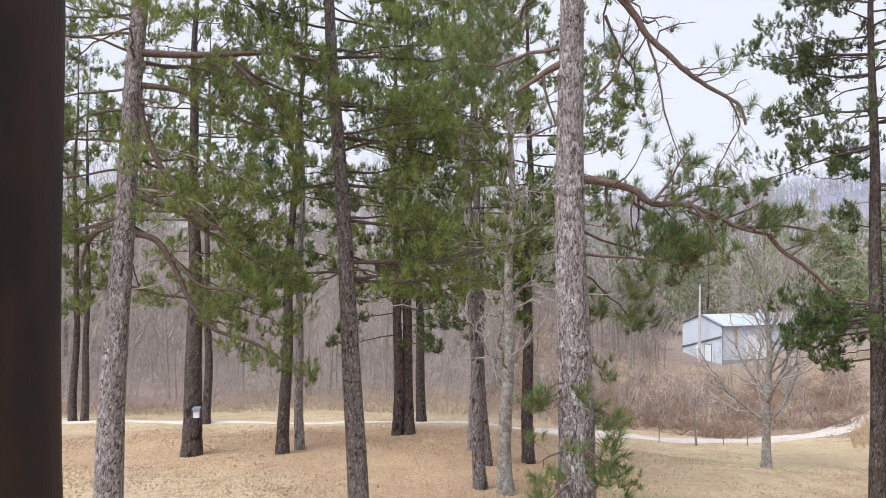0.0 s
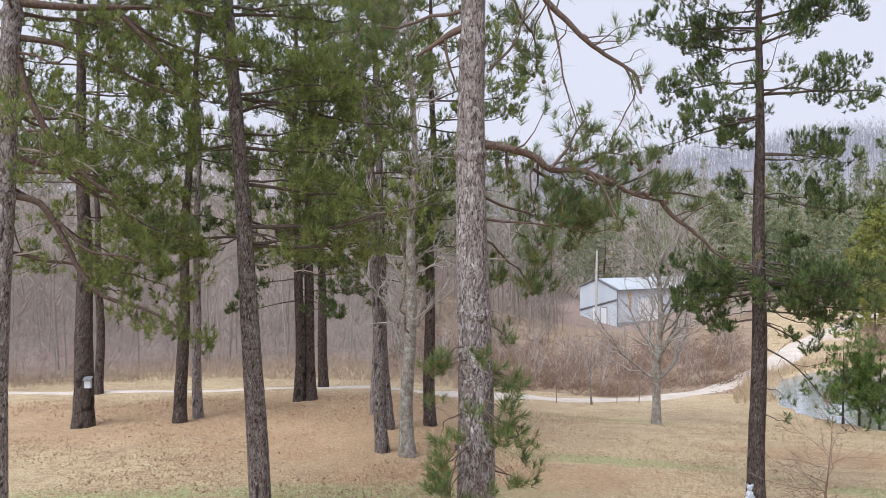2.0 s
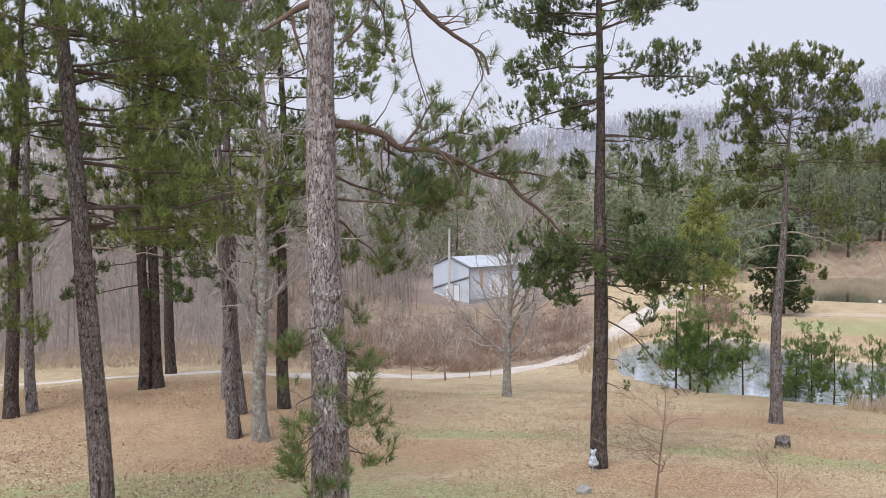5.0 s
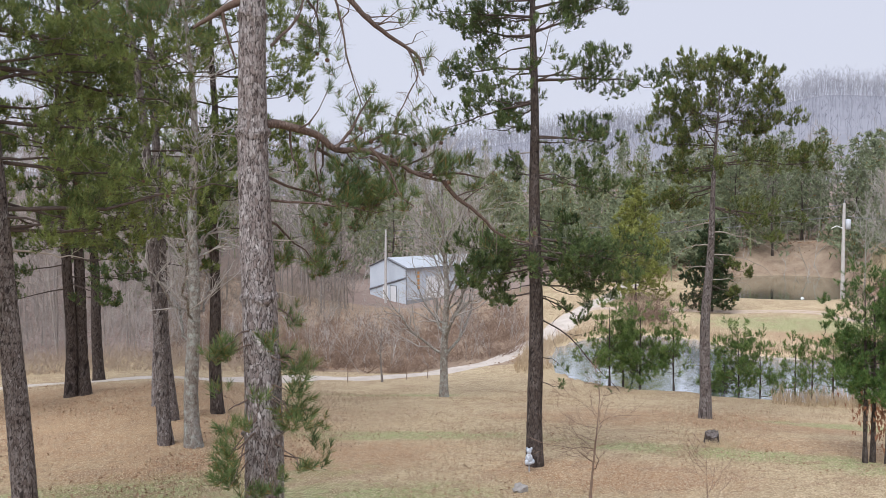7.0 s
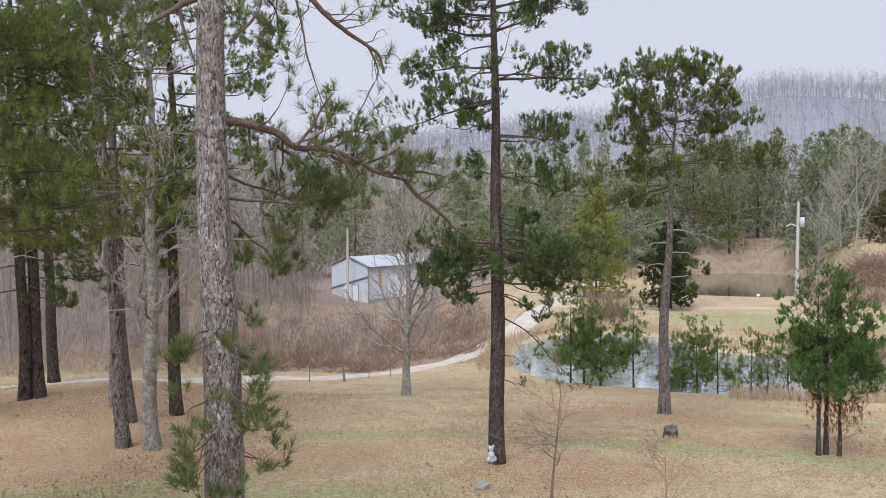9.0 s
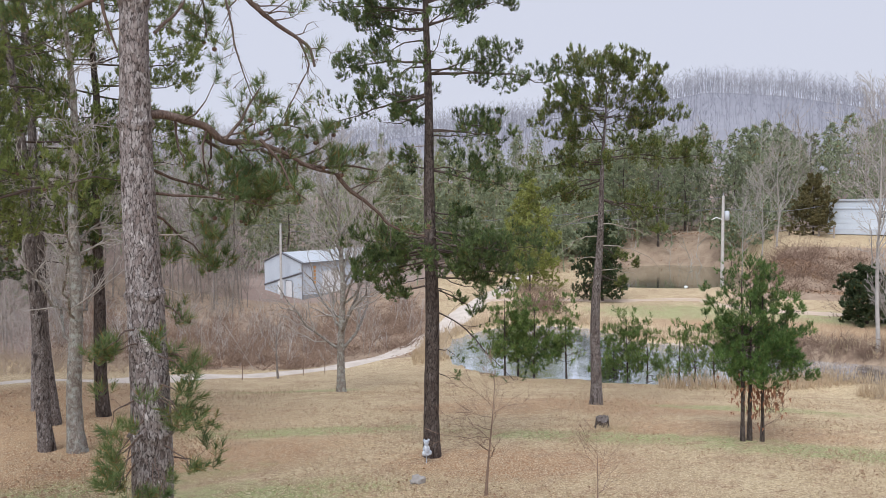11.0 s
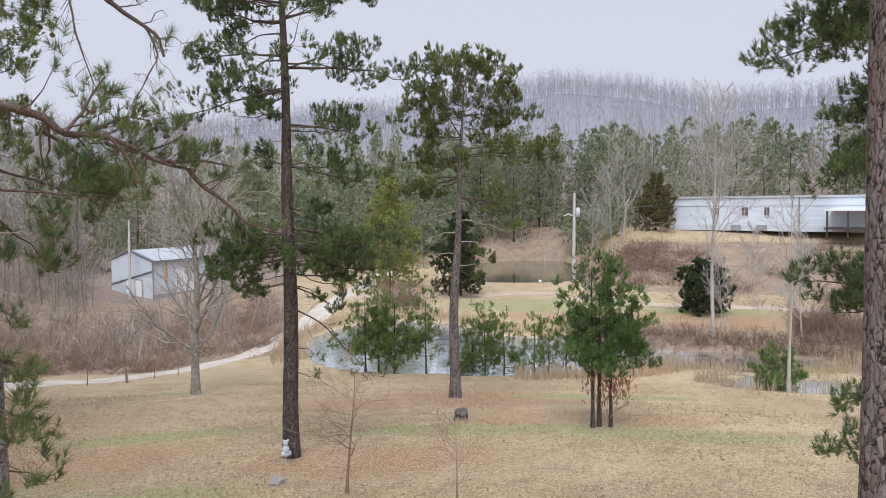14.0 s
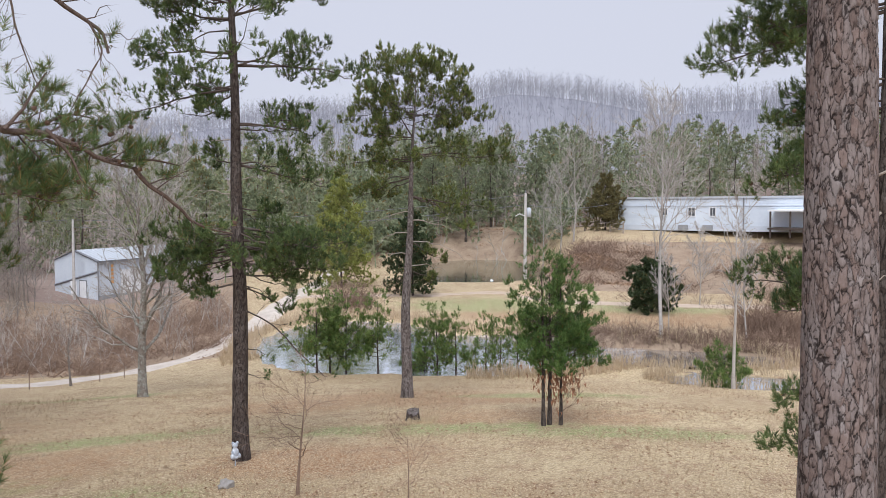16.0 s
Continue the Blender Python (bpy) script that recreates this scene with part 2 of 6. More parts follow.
        out = np.cross(d, rng.normal(size=d.shape))
        out /= np.linalg.norm(out, axis=1, keepdims=True) + 1e-9
        w = d * (0.55 + 0.5 * along) + out * (1.0 - 0.55 * along)
        w /= np.linalg.norm(w, axis=1, keepdims=True)
        s = np.cross(w, rng.normal(size=w.shape))
        s /= np.linalg.norm(s, axis=1, keepdims=True) + 1e-9
        ln = length * size * rng.uniform(0.7, 1.15, (len(c), 1))
        return self.add(np.stack([o - s * width / 2, o + s * width / 2, o + w * ln], 1), tri=np.arange(3 * len(c)))


def thing(name, label, category, at=(0, 0, 0), group="", kind=""):
    ob = tagged(new(name), label, category, group, kind)
    ob.location = at
    return ob


def part_mesh(name, me, parent, label=""):
    ob = new(name, me)
    ob.parent = parent
    if label:
        ob["label"] = label
    return ob


def part(name, geo, mat, parent, label="", smooth=False):
    return part_mesh(name, geo.mesh(name, mat, smooth), parent, label)


# ---- the lie of the land ----
RINGS = (0, 15, 20, 25, 30, 36, 48, 62, 74, 90, 130, 250, 600, 900)
LAND = ((-1, (0, 0, -.05, -.1, -.35, -.9, -1.7, -2, -1, 1.5, 7, 18, 36, 36)),
        (16, (0, 0, -.2, -.6, -1.2, -2.0, -3.2, -3.8, -3.9, -3.8, -1, 12, 48, 46)),
        (34, (0, 0, -.3, -.7, -1.3, -2.1, -2.0, -1.8, -1.6, -1.2, 2, 16, 64, 60)),
        (52, (0, 0, -.3, -.7, -1.3, -2.1, -2.0, -1.8, -1.0, 2.3, 3.0, 15, 75, 70)))
WATER = -2.0
POND = ((25.4, 36.2, 5.0, 8.3, -35), (27.5, 30.2, 8.4, 5.6, -42), (33.2, 23.4, 6.4, 2.3, -58), (31.4, 17.0, 3.4, 1.5, -60))  # x, y, half axes, turn
FAR_WATER = -1.75
FAR_POND = ((61.3, 63.6, 15.0, 7.6, 47),)


def in_pond(x, y, blobs):
    """Over 0 within the water, falling outwards."""
    best = np.full(np.shape(x), -9.0)
    for cx, cy, a, b, turn in blobs:
        c, s = math.cos(radians(turn)), math.sin(radians(turn))
        u, v = (x - cx) * c + (y - cy) * s, -(x - cx) * s + (y - cy) * c
        best = np.maximum(best, 1 - np.hypot(u / a, v / b))
    return best


def wave(x, y):
    """Low uneven swells, a few centimetres."""
    return 0.05 * np.sin(x * 0.43 + 1.3 * np.sin(y * 0.21)) * np.cos(y * 0.37 + 0.8) + 0.025 * np.sin(x * 1.3 + y * 0.9)


def ground_z(x, y):
    x, y = np.asarray(x, float), np.asarray(y, float)
    r, az = np.hypot(x, y), np.degrees(np.arctan2(x, y))
    z = np.interp(r, RINGS, LAND[0][1])
    for (a0, _), (a1, prof) in zip(LAND, LAND[1:]):
        u = np.clip((az - a0) / (a1 - a0), 0, 1)
        z = z + (np.interp(r, RINGS, prof) - z) * u * u * (3 - 2 * u)
    z = z + np.interp(az, (25, 34, 40, 46, 51, 56, 62, 75), (0, 0, 6, 11, 2, -10, -8, -8)) * np.clip((r - 250) / 350, 0, 1)
    z = z + wave(x, y) * np.clip((r - 8) / 20, 0, 1)
    z = z + 1.5 * np.exp(-((az - 51.0) / 2.4) ** 2 - ((r - 75) / 3.6) ** 2)
    z = z - 1.1 * np.exp(-((az - 20.5) / 5.0) ** 2 - ((r - 92) / 9.0) ** 2)
    lip = 0.75 * np.exp(-((r - 43.6) / 0.8) ** 2) * np.clip((az - 46) / 3, 0, 1) * np.clip((67 - az) / 3, 0, 1) * (0.75 + 0.25 * np.sin(az * 2.9))
    for blobs, level, depth in ((POND, WATER, 1.0), (FAR_POND, FAR_WATER, 1.5)):
        m = in_pond(x, y, blobs)
        near = np.clip((m + 0.35) / 0.35, 0, 1)
        z = z * (1 - near) + (level + 0.12) * near
        z = np.where(m > 0, level + 0.12 - np.clip(m * 6, 0, 1) * depth, z)
    return z + lip


def gz(x, y):
    return float(ground_z(x, y))


def ground_mat():
    m, n, l, b = nodes_of("lawn", 0.95, 0.1)
    v = coords(n, l, (1, 1, 1))
    needles, turf = n.new("ShaderNodeAttribute"), n.new("ShaderNodeAttribute")
    needles.attribute_name, turf.attribute_name = "straw", "turf"
    ragged = noise_tex(n, l, coords(n, l, (1, 1.7, 1)), 1.3, 7, 0.75)
    wide, mid = noise_tex(n, l, v, 0.11, 3), noise_tex(n, l, v, 0.55, 5, 0.65)
    fine, fibre = noise_tex(n, l, v, 9, 8, 0.85), noise_tex(n, l, coords(n, l, (1.6, 1, 1)), 20, 6, 0.85)
    pick = ramp(n, l, mixed(n, l, 0.5, wide, mid), (0.42, (0,) * 3), (0.58, (1,) * 3))
    straw = mixed(n, l, pick, (0.335, 0.185, 0.10), (0.425, 0.27, 0.155))
    grass = mixed(n, l, pick, (0.40, 0.295, 0.18), (0.53, 0.42, 0.26))
    col = mixed(n, l, ramp(n, l, mixed(n, l, 0.55, needles.outputs["Fac"], ragged), (0.38, (0,) * 3), (0.56, (1,) * 3)), grass, straw)
    green = ramp(n, l, mixed(n, l, 0.55, turf.outputs["Fac"], ragged), (0.41, (0,) * 3), (0.58, (0.95,) * 3))
    col = mixed(n, l, green, col, (0.25, 0.30, 0.12))
    bare = ramp(n, l, noise_tex(n, l, coords(n, l, (1, 1.8, 1)), 0.9, 6, 0.7), (0.50, (0,) * 3), (0.64, (0.8,) * 3))
    col = mixed(n, l, bare, col, (0.285, 0.17, 0.108))
    col = mixed(n, l, ramp(n, l, fine, (0.41, (0.85,) * 3), (0.51, (0,) * 3)), col, (0.15, 0.09, 0.055))
    col = mixed(n, l, ramp(n, l, fibre, (0.48, (0,) * 3), (0.61, (0.9,) * 3)), col, (0.82, 0.69, 0.49))
    l.new(col, b.inputs["Base Color"])
    bumped(n, l, b, mixed(n, l, 0.5, fine, fibre), 0.7, 0.04)
    return m


LAWN = ground_mat()
GRAVEL = plain_mat("pale_gravel", (0.50, 0.43, 0.375), (0.70, 0.635, 0.575), 1.1, 0.95, 0.1, bump=0.5)
DIRT = plain_mat("dirt_track", (0.48, 0.37, 0.29), (0.62, 0.51, 0.42), 1.1, 0.95, 0.1, bump=0.4)
az = np.radians(np.concatenate([np.arange(-180, -46, 6), np.arange(-46, 80, 0.9), np.arange(80, 180, 6)]))
rr = np.concatenate([[0.0], np.arange(3, 14, 1.0), np.arange(14, 62, 0.6), np.geomspace(62, 2500, 70)])
gx, gy = rr[:, None] * np.sin(az)[None], rr[:, None] * np.cos(az)[None]
nr, na = gx.shape
ii, jj = np.meshgrid(np.arange(nr - 1), np.arange(na), indexing="ij")
j2 = (jj + 1) % na
ground = new("ground", Geo().add(np.stack([gx, gy, ground_z(gx, gy)], -1), quad=np.stack([ii * na + jj, (ii + 1) * na + jj, (ii + 1) * na + j2, ii * na + j2], -1)).mesh("ground", LAWN, True))

far_floor = plain_mat("leafy_woods_floor", (0.25, 0.185, 0.16), (0.36, 0.285, 0.255), 0.15, 1.0, 0.0, bump=0.3)
bank = plain_mat("leafy_bank", (0.255, 0.18, 0.135), (0.44, 0.345, 0.26), 0.7, 1.0, 0.0, bump=0.6, dist=0.1)
# slate blue: distance haze put into the far hillside's base colour
hazed_slope = plain_mat("haze_tinted_hillside", (0.265, 0.268, 0.31), (0.325, 0.327, 0.368), 0.012, 1.0, 0.0, bump=0.0)
for extra in (far_floor, hazed_slope, bank):
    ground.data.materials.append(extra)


def spread(x, y, spots):
    """Soft patches: x, y, half length, half width, turn."""
    s = np.zeros(np.shape(x))
    for cx, cy, a, b, turn in spots:
        c, d = math.cos(radians(turn)), math.sin(radians(turn))
        s = np.maximum(s, np.exp(-(((x - cx) * c + (y - cy) * d) / a) ** 2 - ((-(x - cx) * d + (y - cy) * c) / b) ** 2))
    return s


STRAW_SPOTS = ((-6, 26.5, 7, 4, 0), (0.5, 25, 6, 6, 0), (-1, 30, 7, 3, 0), (-13, 27, 8, 5, 0), (17.5, 20.5, 5, 2.2, -41), (16.8, 15.6, 4, 1.6, -41), (10, 15.5, 3, 1.5, -30), (3, 19, 5, 2, 0), (13, 22, 3, 1.5, -30), (45, 30, 9, 5, -60), (40, 36, 6, 3, -45))
TURF_SPOTS = ((-9, 15.2, 5, 1.6, 10), (-4, 17.6, 9, 1.3, 0), (2.5, 15.8, 5, 1.2, -8), (13.8, 16.4, 4.6, 0.8, -38), (17.3, 12.6, 4, 1.0, -42), (21, 18.5, 4, 0.7, -42), (7, 21, 4, 0.8, -20), (41, 42, 7, 4, -45), (47, 34, 8, 3, -60), (10, 31, 3, 0.8, -20))
for key, spots in (("straw", STRAW_SPOTS), ("turf", TURF_SPOTS)):
    ground.data.attributes.new(key, "FLOAT", "POINT").data.foreach_set("value", spread(gx, gy, spots).astype(np.float32).ravel())
ring = np.repeat(rr[:-1], na)
bearing = np.degrees(np.tile(az, nr - 1))
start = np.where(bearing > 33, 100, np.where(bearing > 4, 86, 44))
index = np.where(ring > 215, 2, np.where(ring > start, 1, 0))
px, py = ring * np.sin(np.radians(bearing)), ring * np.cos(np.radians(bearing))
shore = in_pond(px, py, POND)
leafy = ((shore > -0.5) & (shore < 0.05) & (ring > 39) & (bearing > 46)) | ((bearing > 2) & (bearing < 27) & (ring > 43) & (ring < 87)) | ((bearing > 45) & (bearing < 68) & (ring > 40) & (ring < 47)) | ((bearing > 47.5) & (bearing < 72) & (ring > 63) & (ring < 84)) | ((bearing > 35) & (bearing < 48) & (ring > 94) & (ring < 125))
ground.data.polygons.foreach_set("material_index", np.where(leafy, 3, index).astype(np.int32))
tagged(ground, "tan winter lawn with pine straw, dead grass and faint green patches", "ground", kind="structure")


def spline(pts, step=0.6):
    """A smooth line through the points."""
    p = np.array([pts[0], *pts, pts[-1]], float)
    out = []
    for a, b, c, d in zip(p, p[1:], p[2:], p[3:]):
        for t in np.linspace(0, 1, max(2, int(np.linalg.norm(c - b) / step)), endpoint=False):
            out.append(0.5 * (2 * b + (c - a) * t + (2 * a - 5 * b + 4 * c - d) * t * t + (3 * b - a - 3 * c + d) * t ** 3))
    return np.array(out + [p[-1]])


def track(name, pts, width, mat, label, lift=0.05):
    """A road draped on the land, raised in the middle, with uneven edges."""
    c = spline(pts)
    t = np.gradient(c, axis=0)
    t /= np.linalg.norm(t, axis=1, keepdims=True)
    side = np.stack([t[:, 1], -t[:, 0]], -1)
    rng = np.random.default_rng(5)
    edge = np.cumsum(rng.normal(size=(len(c), 2)) * 0.06, 0)
    edge -= np.linspace(0, 1, len(c))[:, None] * edge[-1]
    k = 9
    u = np.linspace(-1, 1, k)
    width = width * (0.5 + 0.5 * np.clip((c[:, :1] + 2) / 9, 0, 1))
    off = u[None] * width / 2 + np.where(u[None] < 0, edge[:, :1], edge[:, 1:]) * np.abs(u[None]) * 0.6
    xy = c[:, None] + side[:, None] * off[..., None]
    z = ground_z(xy[..., 0], xy[..., 1]) + lift * (1 - 0.9 * np.abs(u[None]) ** 4) - 0.03 * np.exp(-((np.abs(u[None]) - 0.5) / 0.14) ** 2)
    i, j = np.meshgrid(np.arange(len(c) - 1), np.arange(k - 1), indexing="ij")
    me = Geo().add(np.dstack([xy, z]), quad=np.stack([i * k + j, i * k + j + 1, (i + 1) * k + j + 1, (i + 1) * k + j], -1)).mesh(name, mat, True)
    return tagged(new(name, me), label, "road", kind="structure")


track("road", [(-30, 40.5), (-20, 37.5), (-9.8, 35.2), (-4.2, 34.2), (0, 33.9), (4.4, 35.3), (8.2, 38.2), (10.8, 38.7), (13.1, 39), (15.9, 39.8), (18.3, 40.6), (20.5, 42), (24.3, 45.6), (27.3, 49), (31.5, 54), (35.5, 58), (42, 64), (50, 74)], 2.3, GRAVEL, "pale limestone gravel driveway curving across the lawn")
track("track", [(33.5, 56.2), (38, 52), (44.9, 46), (46, 42.9), (47.1, 37.3), (51.1, 30.7), (54.5, 25.6), (60, 15)], 1.7, DIRT, "pale dirt track crossing the far bank")


def water_mat(name, tint, patchy=False):
    m, n, l, b = nodes_of(name, 0.04, 1.0)
    b.inputs["Base Color"].default_value = (*tint, 1)
    b.inputs["Metallic"].default_value = 0.85
    b.inputs["Roughness"].default_value = 0.05
    ripple = mixed(n, l, 0.5, noise_tex(n, l, coords(n, l, (1, 1, 1)), 1.1, 3), noise_tex(n, l, coords(n, l, (1, 1, 1)), 4.5, 2))
    bumped(n, l, b, ripple, 0.10, 0.05)
    # noise patches of pale blue, rougher and less metallic than the rest
    if patchy:
        blotch = ramp(n, l, noise_tex(n, l, coords(n, l, (1, 1, 1)), 1.5, 4, 0.6), (0.42, (0.0,) * 3), (0.62, (0.28,) * 3))
        l.new(mixed(n, l, blotch, tint, (0.66, 0.73, 0.86)), b.inputs["Base Color"])
        l.new(ramp(n, l, blotch, (0.0, (0.85,) * 3), (1.0, (0.0,) * 3)), b.inputs["Metallic"])
        l.new(ramp(n, l, blotch, (0.0, (0.05,) * 3), (1.0, (0.35,) * 3)), b.inputs["Roughness"])
    return m


POND_WATER = water_mat("pond_water", (0.90, 0.95, 1.0), True)
DARK_WATER = water_mat("dark_pond_water", (0.62, 0.64, 0.66))
GREEN_WATER = water_mat("green_pond_water", (0.24, 0.31, 0.22))


def sheet(name, blobs, level, label, mat):
    """A still water surface that runs a little under its banks."""
    xs = [c[0] for c in blobs]
    ys = [c[1] for c in blobs]
    g = 0.5
    x, y = np.meshgrid(np.arange(min(xs) - 20, max(xs) + 20, g), np.arange(min(ys) - 20, max(ys) + 20, g), indexing="ij")
    keep = in_pond(x, y, blobs) > -0.12
    i, j = np.nonzero(keep[:-1, :-1])
    w = x.shape[1]
    return tagged(new(name, Geo().add(np.stack([x, y, np.full(x.shape, level)], -1), quad=np.stack([i * w + j, (i + 1) * w + j, (i + 1) * w + j + 1, i * w + j + 1], -1)).mesh(name, mat)), label, "pond", kind="structure")


sheet("water", POND[:2], WATER, "still pond with soft pale patches, mirroring the overcast sky", POND_WATER)
sheet("water", POND[2:], WATER - 0.006, "dark still arm of the pond under a cut bank", DARK_WATER)
sheet("water", FAR_POND, FAR_WATER, "small greenish upper pond with still water", GREEN_WATER)


# ---- trees ----
def unit(v):
    return v / (np.linalg.norm(v, axis=-1, keepdims=True) + 1e-9)


def spawn(rng, p, r, n, s0, s1, angle, ratio, k=4, flat=0.0, up=0.0, wiggle=0.12, thin=0.6, tip=0.3, keep_len=None, cap=9.0):
    """n side shoots on each of the polylines p, between the shares s0 and s1 of their length."""
    m, kk, _ = p.shape
    s = ((np.arange(n) + rng.random((m, n))) / n * (s1 - s0) + s0).clip(0, 0.999)
    x = s * (kk - 1)
    i = x.astype(int)
    fr = (x - i)[..., None]
    rows = np.arange(m)[:, None]
    start = p[rows, i] * (1 - fr) + p[rows, i + 1] * fr
    tang = unit(p[rows, i + 1] - p[rows, i])
    u = rng.normal(size=tang.shape)
    flat_u = np.cross(tang, np.array([0, 0, 1.0])) * np.where((np.arange(n)[None] + rng.integers(0, 2, (m, 1))) % 2 == 0, 1, -1)[..., None]
    u = unit(np.cross(tang, u)) * (1 - flat) + unit(flat_u) * flat
    ang = radians(angle) * rng.uniform(0.75, 1.25, (m, n, 1))
    d = unit(np.cos(ang) * tang + np.sin(ang) * unit(u))
    length = np.linalg.norm(np.diff(p, axis=1), axis=2).sum(1)[:, None] * ratio * (1 - 0.6 * (s - s0) / (s1 - s0 + 1e-6)) * rng.uniform(0.65, 1.3, (m, n))
    if keep_len is not None:
        length = np.maximum(length, keep_len)
    length = np.minimum(length, cap)
    t = np.linspace(0, 1, k)[None, None, :, None]
    L = length[..., None, None]
    q = start[:, :, None] + d[:, :, None] * L * t + np.array([0, 0, 1.0]) * up * L * t ** 2
    q = q + np.cumsum(rng.normal(size=q.shape) * wiggle / k, 2) * L * (t > 0)
    q = q.reshape(m * n, k, 3)
    r0 = (r[rows, i] * thin).reshape(-1, 1)
    return q, r0 * np.linspace(1, tip, k)[None]


def stem(rng, base, height, r0, lean=(0, 0), bend=0.15, k=24, flare=0.35, top=0.08, power=0.9):
    """The trunk's line and radii, from a little under the ground."""
    h = np.linspace(-0.3, height, k)
    ph = rng.uniform(0, 6.28, 4)
    x = base[0] + lean[0] * h + bend * (np.sin(h * 0.55 + ph[0]) - np.sin(ph[0])) * (h > 0) * 0.5 + bend * 0.3 * np.sin(h * 1.3 + ph[1])
    y = base[1] + lean[1] * h + bend * (np.sin(h * 0.5 + ph[2]) - np.sin(ph[2])) * (h > 0) * 0.5 + bend * 0.3 * np.sin(h * 1.2 + ph[3])
    r = r0 * np.maximum((1 - np.clip(h, 0, None) / (height * 1.02)) ** power, top) * (1 + flare * np.exp(-np.clip(h, 0, None) / 0.22))
    return np.stack([x, y, base[2] + h], -1), r


def vnoise(rng, u, v, period):
    """Smooth random values over u (which wraps after period) and v, about -1 to 1."""
    lat = rng.uniform(-1, 1, (64, max(1, int(period))))
    iu, iv = np.floor(u).astype(int), np.floor(v).astype(int)
    fu, fv = u - iu, v - iv
    fu, fv = fu * fu * (3 - 2 * fu), fv * fv * (3 - 2 * fv)
    p = lat.shape[1]
    g = lambda a, b: lat[b % 64, a % p]
    return (g(iu, iv) * (1 - fu) + g(iu + 1, iv) * fu) * (1 - fv) + (g(iu, iv + 1) * (1 - fu) + g(iu + 1, iv + 1) * fu) * fv


def barked(p, r, rng, cell, depth, sides, step, lo, hi, knots=(), tall=2.6, crack=0.1):
    """A trunk whose bark stands out in uneven flaking plates between furrows, fine between the heights lo and hi."""
    zc = p[:, 2]
    z = np.concatenate([np.arange(zc[0], lo, 0.25), np.arange(lo, min(hi, zc[-1]), step), np.arange(hi, zc[-1], 0.25)])
    c = np.stack([np.interp(z, zc, p[:, a]) for a in range(3)], -1)
    rad = np.interp(z, zc, r)
    th = np.arange(sides) * 2 * np.pi / sides
    cols = max(6, int(2 * np.pi * rad.mean() / cell))
    u0 = (th / (2 * np.pi) * cols)[None] + 0 * z[:, None]
    v0 = (z / (cell * tall))[:, None] + 0 * th[None]
    u = u0 + 0.55 * vnoise(rng, u0, v0, cols) + 0.28 * vnoise(rng, u0 * 3, v0 * 4, cols * 3)
    v = v0 + 0.50 * vnoise(rng, u0 * 2, v0, cols * 2) + 0.22 * vnoise(rng, u0 * 4, v0 * 5, cols * 4)
    b0 = int(np.floor(v.min())) - 2
    jit = rng.random((int(v.max()) + 6 - b0, cols, 2))
    f1, f2 = np.full(u.shape, 9.0), np.full(u.shape, 9.0)
    tone = np.zeros(u.shape)
    iu, iv = np.floor(u).astype(int), np.floor(v).astype(int)
    for du in (-1, 0, 1):
        for dv in (-1, 0, 1):
            cu, cv = iu + du, iv + dv
            jt = jit[np.clip(cv - b0, 0, len(jit) - 1), cu % cols]
            d = np.hypot(u - cu - jt[..., 0], v - cv - jt[..., 1])
            closer = d < f1
            f2 = np.where(closer, f1, np.minimum(f2, d))
            tone = np.where(closer, jt[..., 0], tone)
            f1 = np.where(closer, d, f1)
    plate = np.clip((f2 - f1 - 0.015) / crack, 0, 1)
    flake = vnoise(rng, u0 * 5, v0 * 9, cols * 5) + 0.6 * vnoise(rng, u0 * 9, v0 * 20, cols * 9)
    rs = rad[:, None] * (1 + 0.04 * np.sin(2 * th[None] + z[:, None] * 0.6)) + depth * (plate * (0.65 + 0.45 * tone) - 0.6 + 0.12 * flake)
    for k in knots:
        lump_z = np.exp(-((z[:, None] - k + 0.02 * np.sin(3 * th[None])) / 0.045) ** 2)
        rs = rs + lump_z * (0.018 + 0.02 * np.clip(np.sin(2 * th[None] + k * 9), 0, 1) + 0.012 * flake)
    vv = c[:, None] + np.stack([np.cos(th)[None] * rs, np.sin(th)[None] * rs, 0 * rs], -1)
    n = len(z)
    i, j = np.meshgrid(np.arange(n - 1), np.arange(sides), indexing="ij")
    k2 = (j + 1) % sides
    g = Geo().add(vv, quad=np.stack([i * sides + j, i * sides + k2, (i + 1) * sides + k2, (i + 1) * sides + j], -1))
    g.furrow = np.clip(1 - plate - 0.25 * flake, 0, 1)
    return g


def limb_line(rng, trunk, rad, h, az, length, rise=10, curl=0.0, k=10, wob=0.05, r=None):
    """A limb from the trunk at height h (world z) towards the azimuth az (0: x, 90: y), that rises by rise degrees and curls by curl of its length."""
    zc = trunk[:, 2]
    s = np.array([np.interp(h, zc, trunk[:, a]) for a in range(3)])
    rt = float(np.interp(h, zc, rad))
    a, e = radians(az), radians(rise)
    d = np.array([math.cos(a) * math.cos(e), math.sin(a) * math.cos(e), math.sin(e)])
    t = np.linspace(0, 1, k)[:, None]
    q = s + d * rt * 0.5 + d * length * t + np.array([0, 0, 1.0]) * curl * length * t ** 2
    q = q + np.cumsum(rng.normal(size=q.shape) * wob / k ** 0.5, 0) * length * t * 0.5
    r0 = r if r else min(rt * 0.4, 0.009 + 0.0075 * length)
    return q, r0 * (1 - 0.82 * t[:, 0])


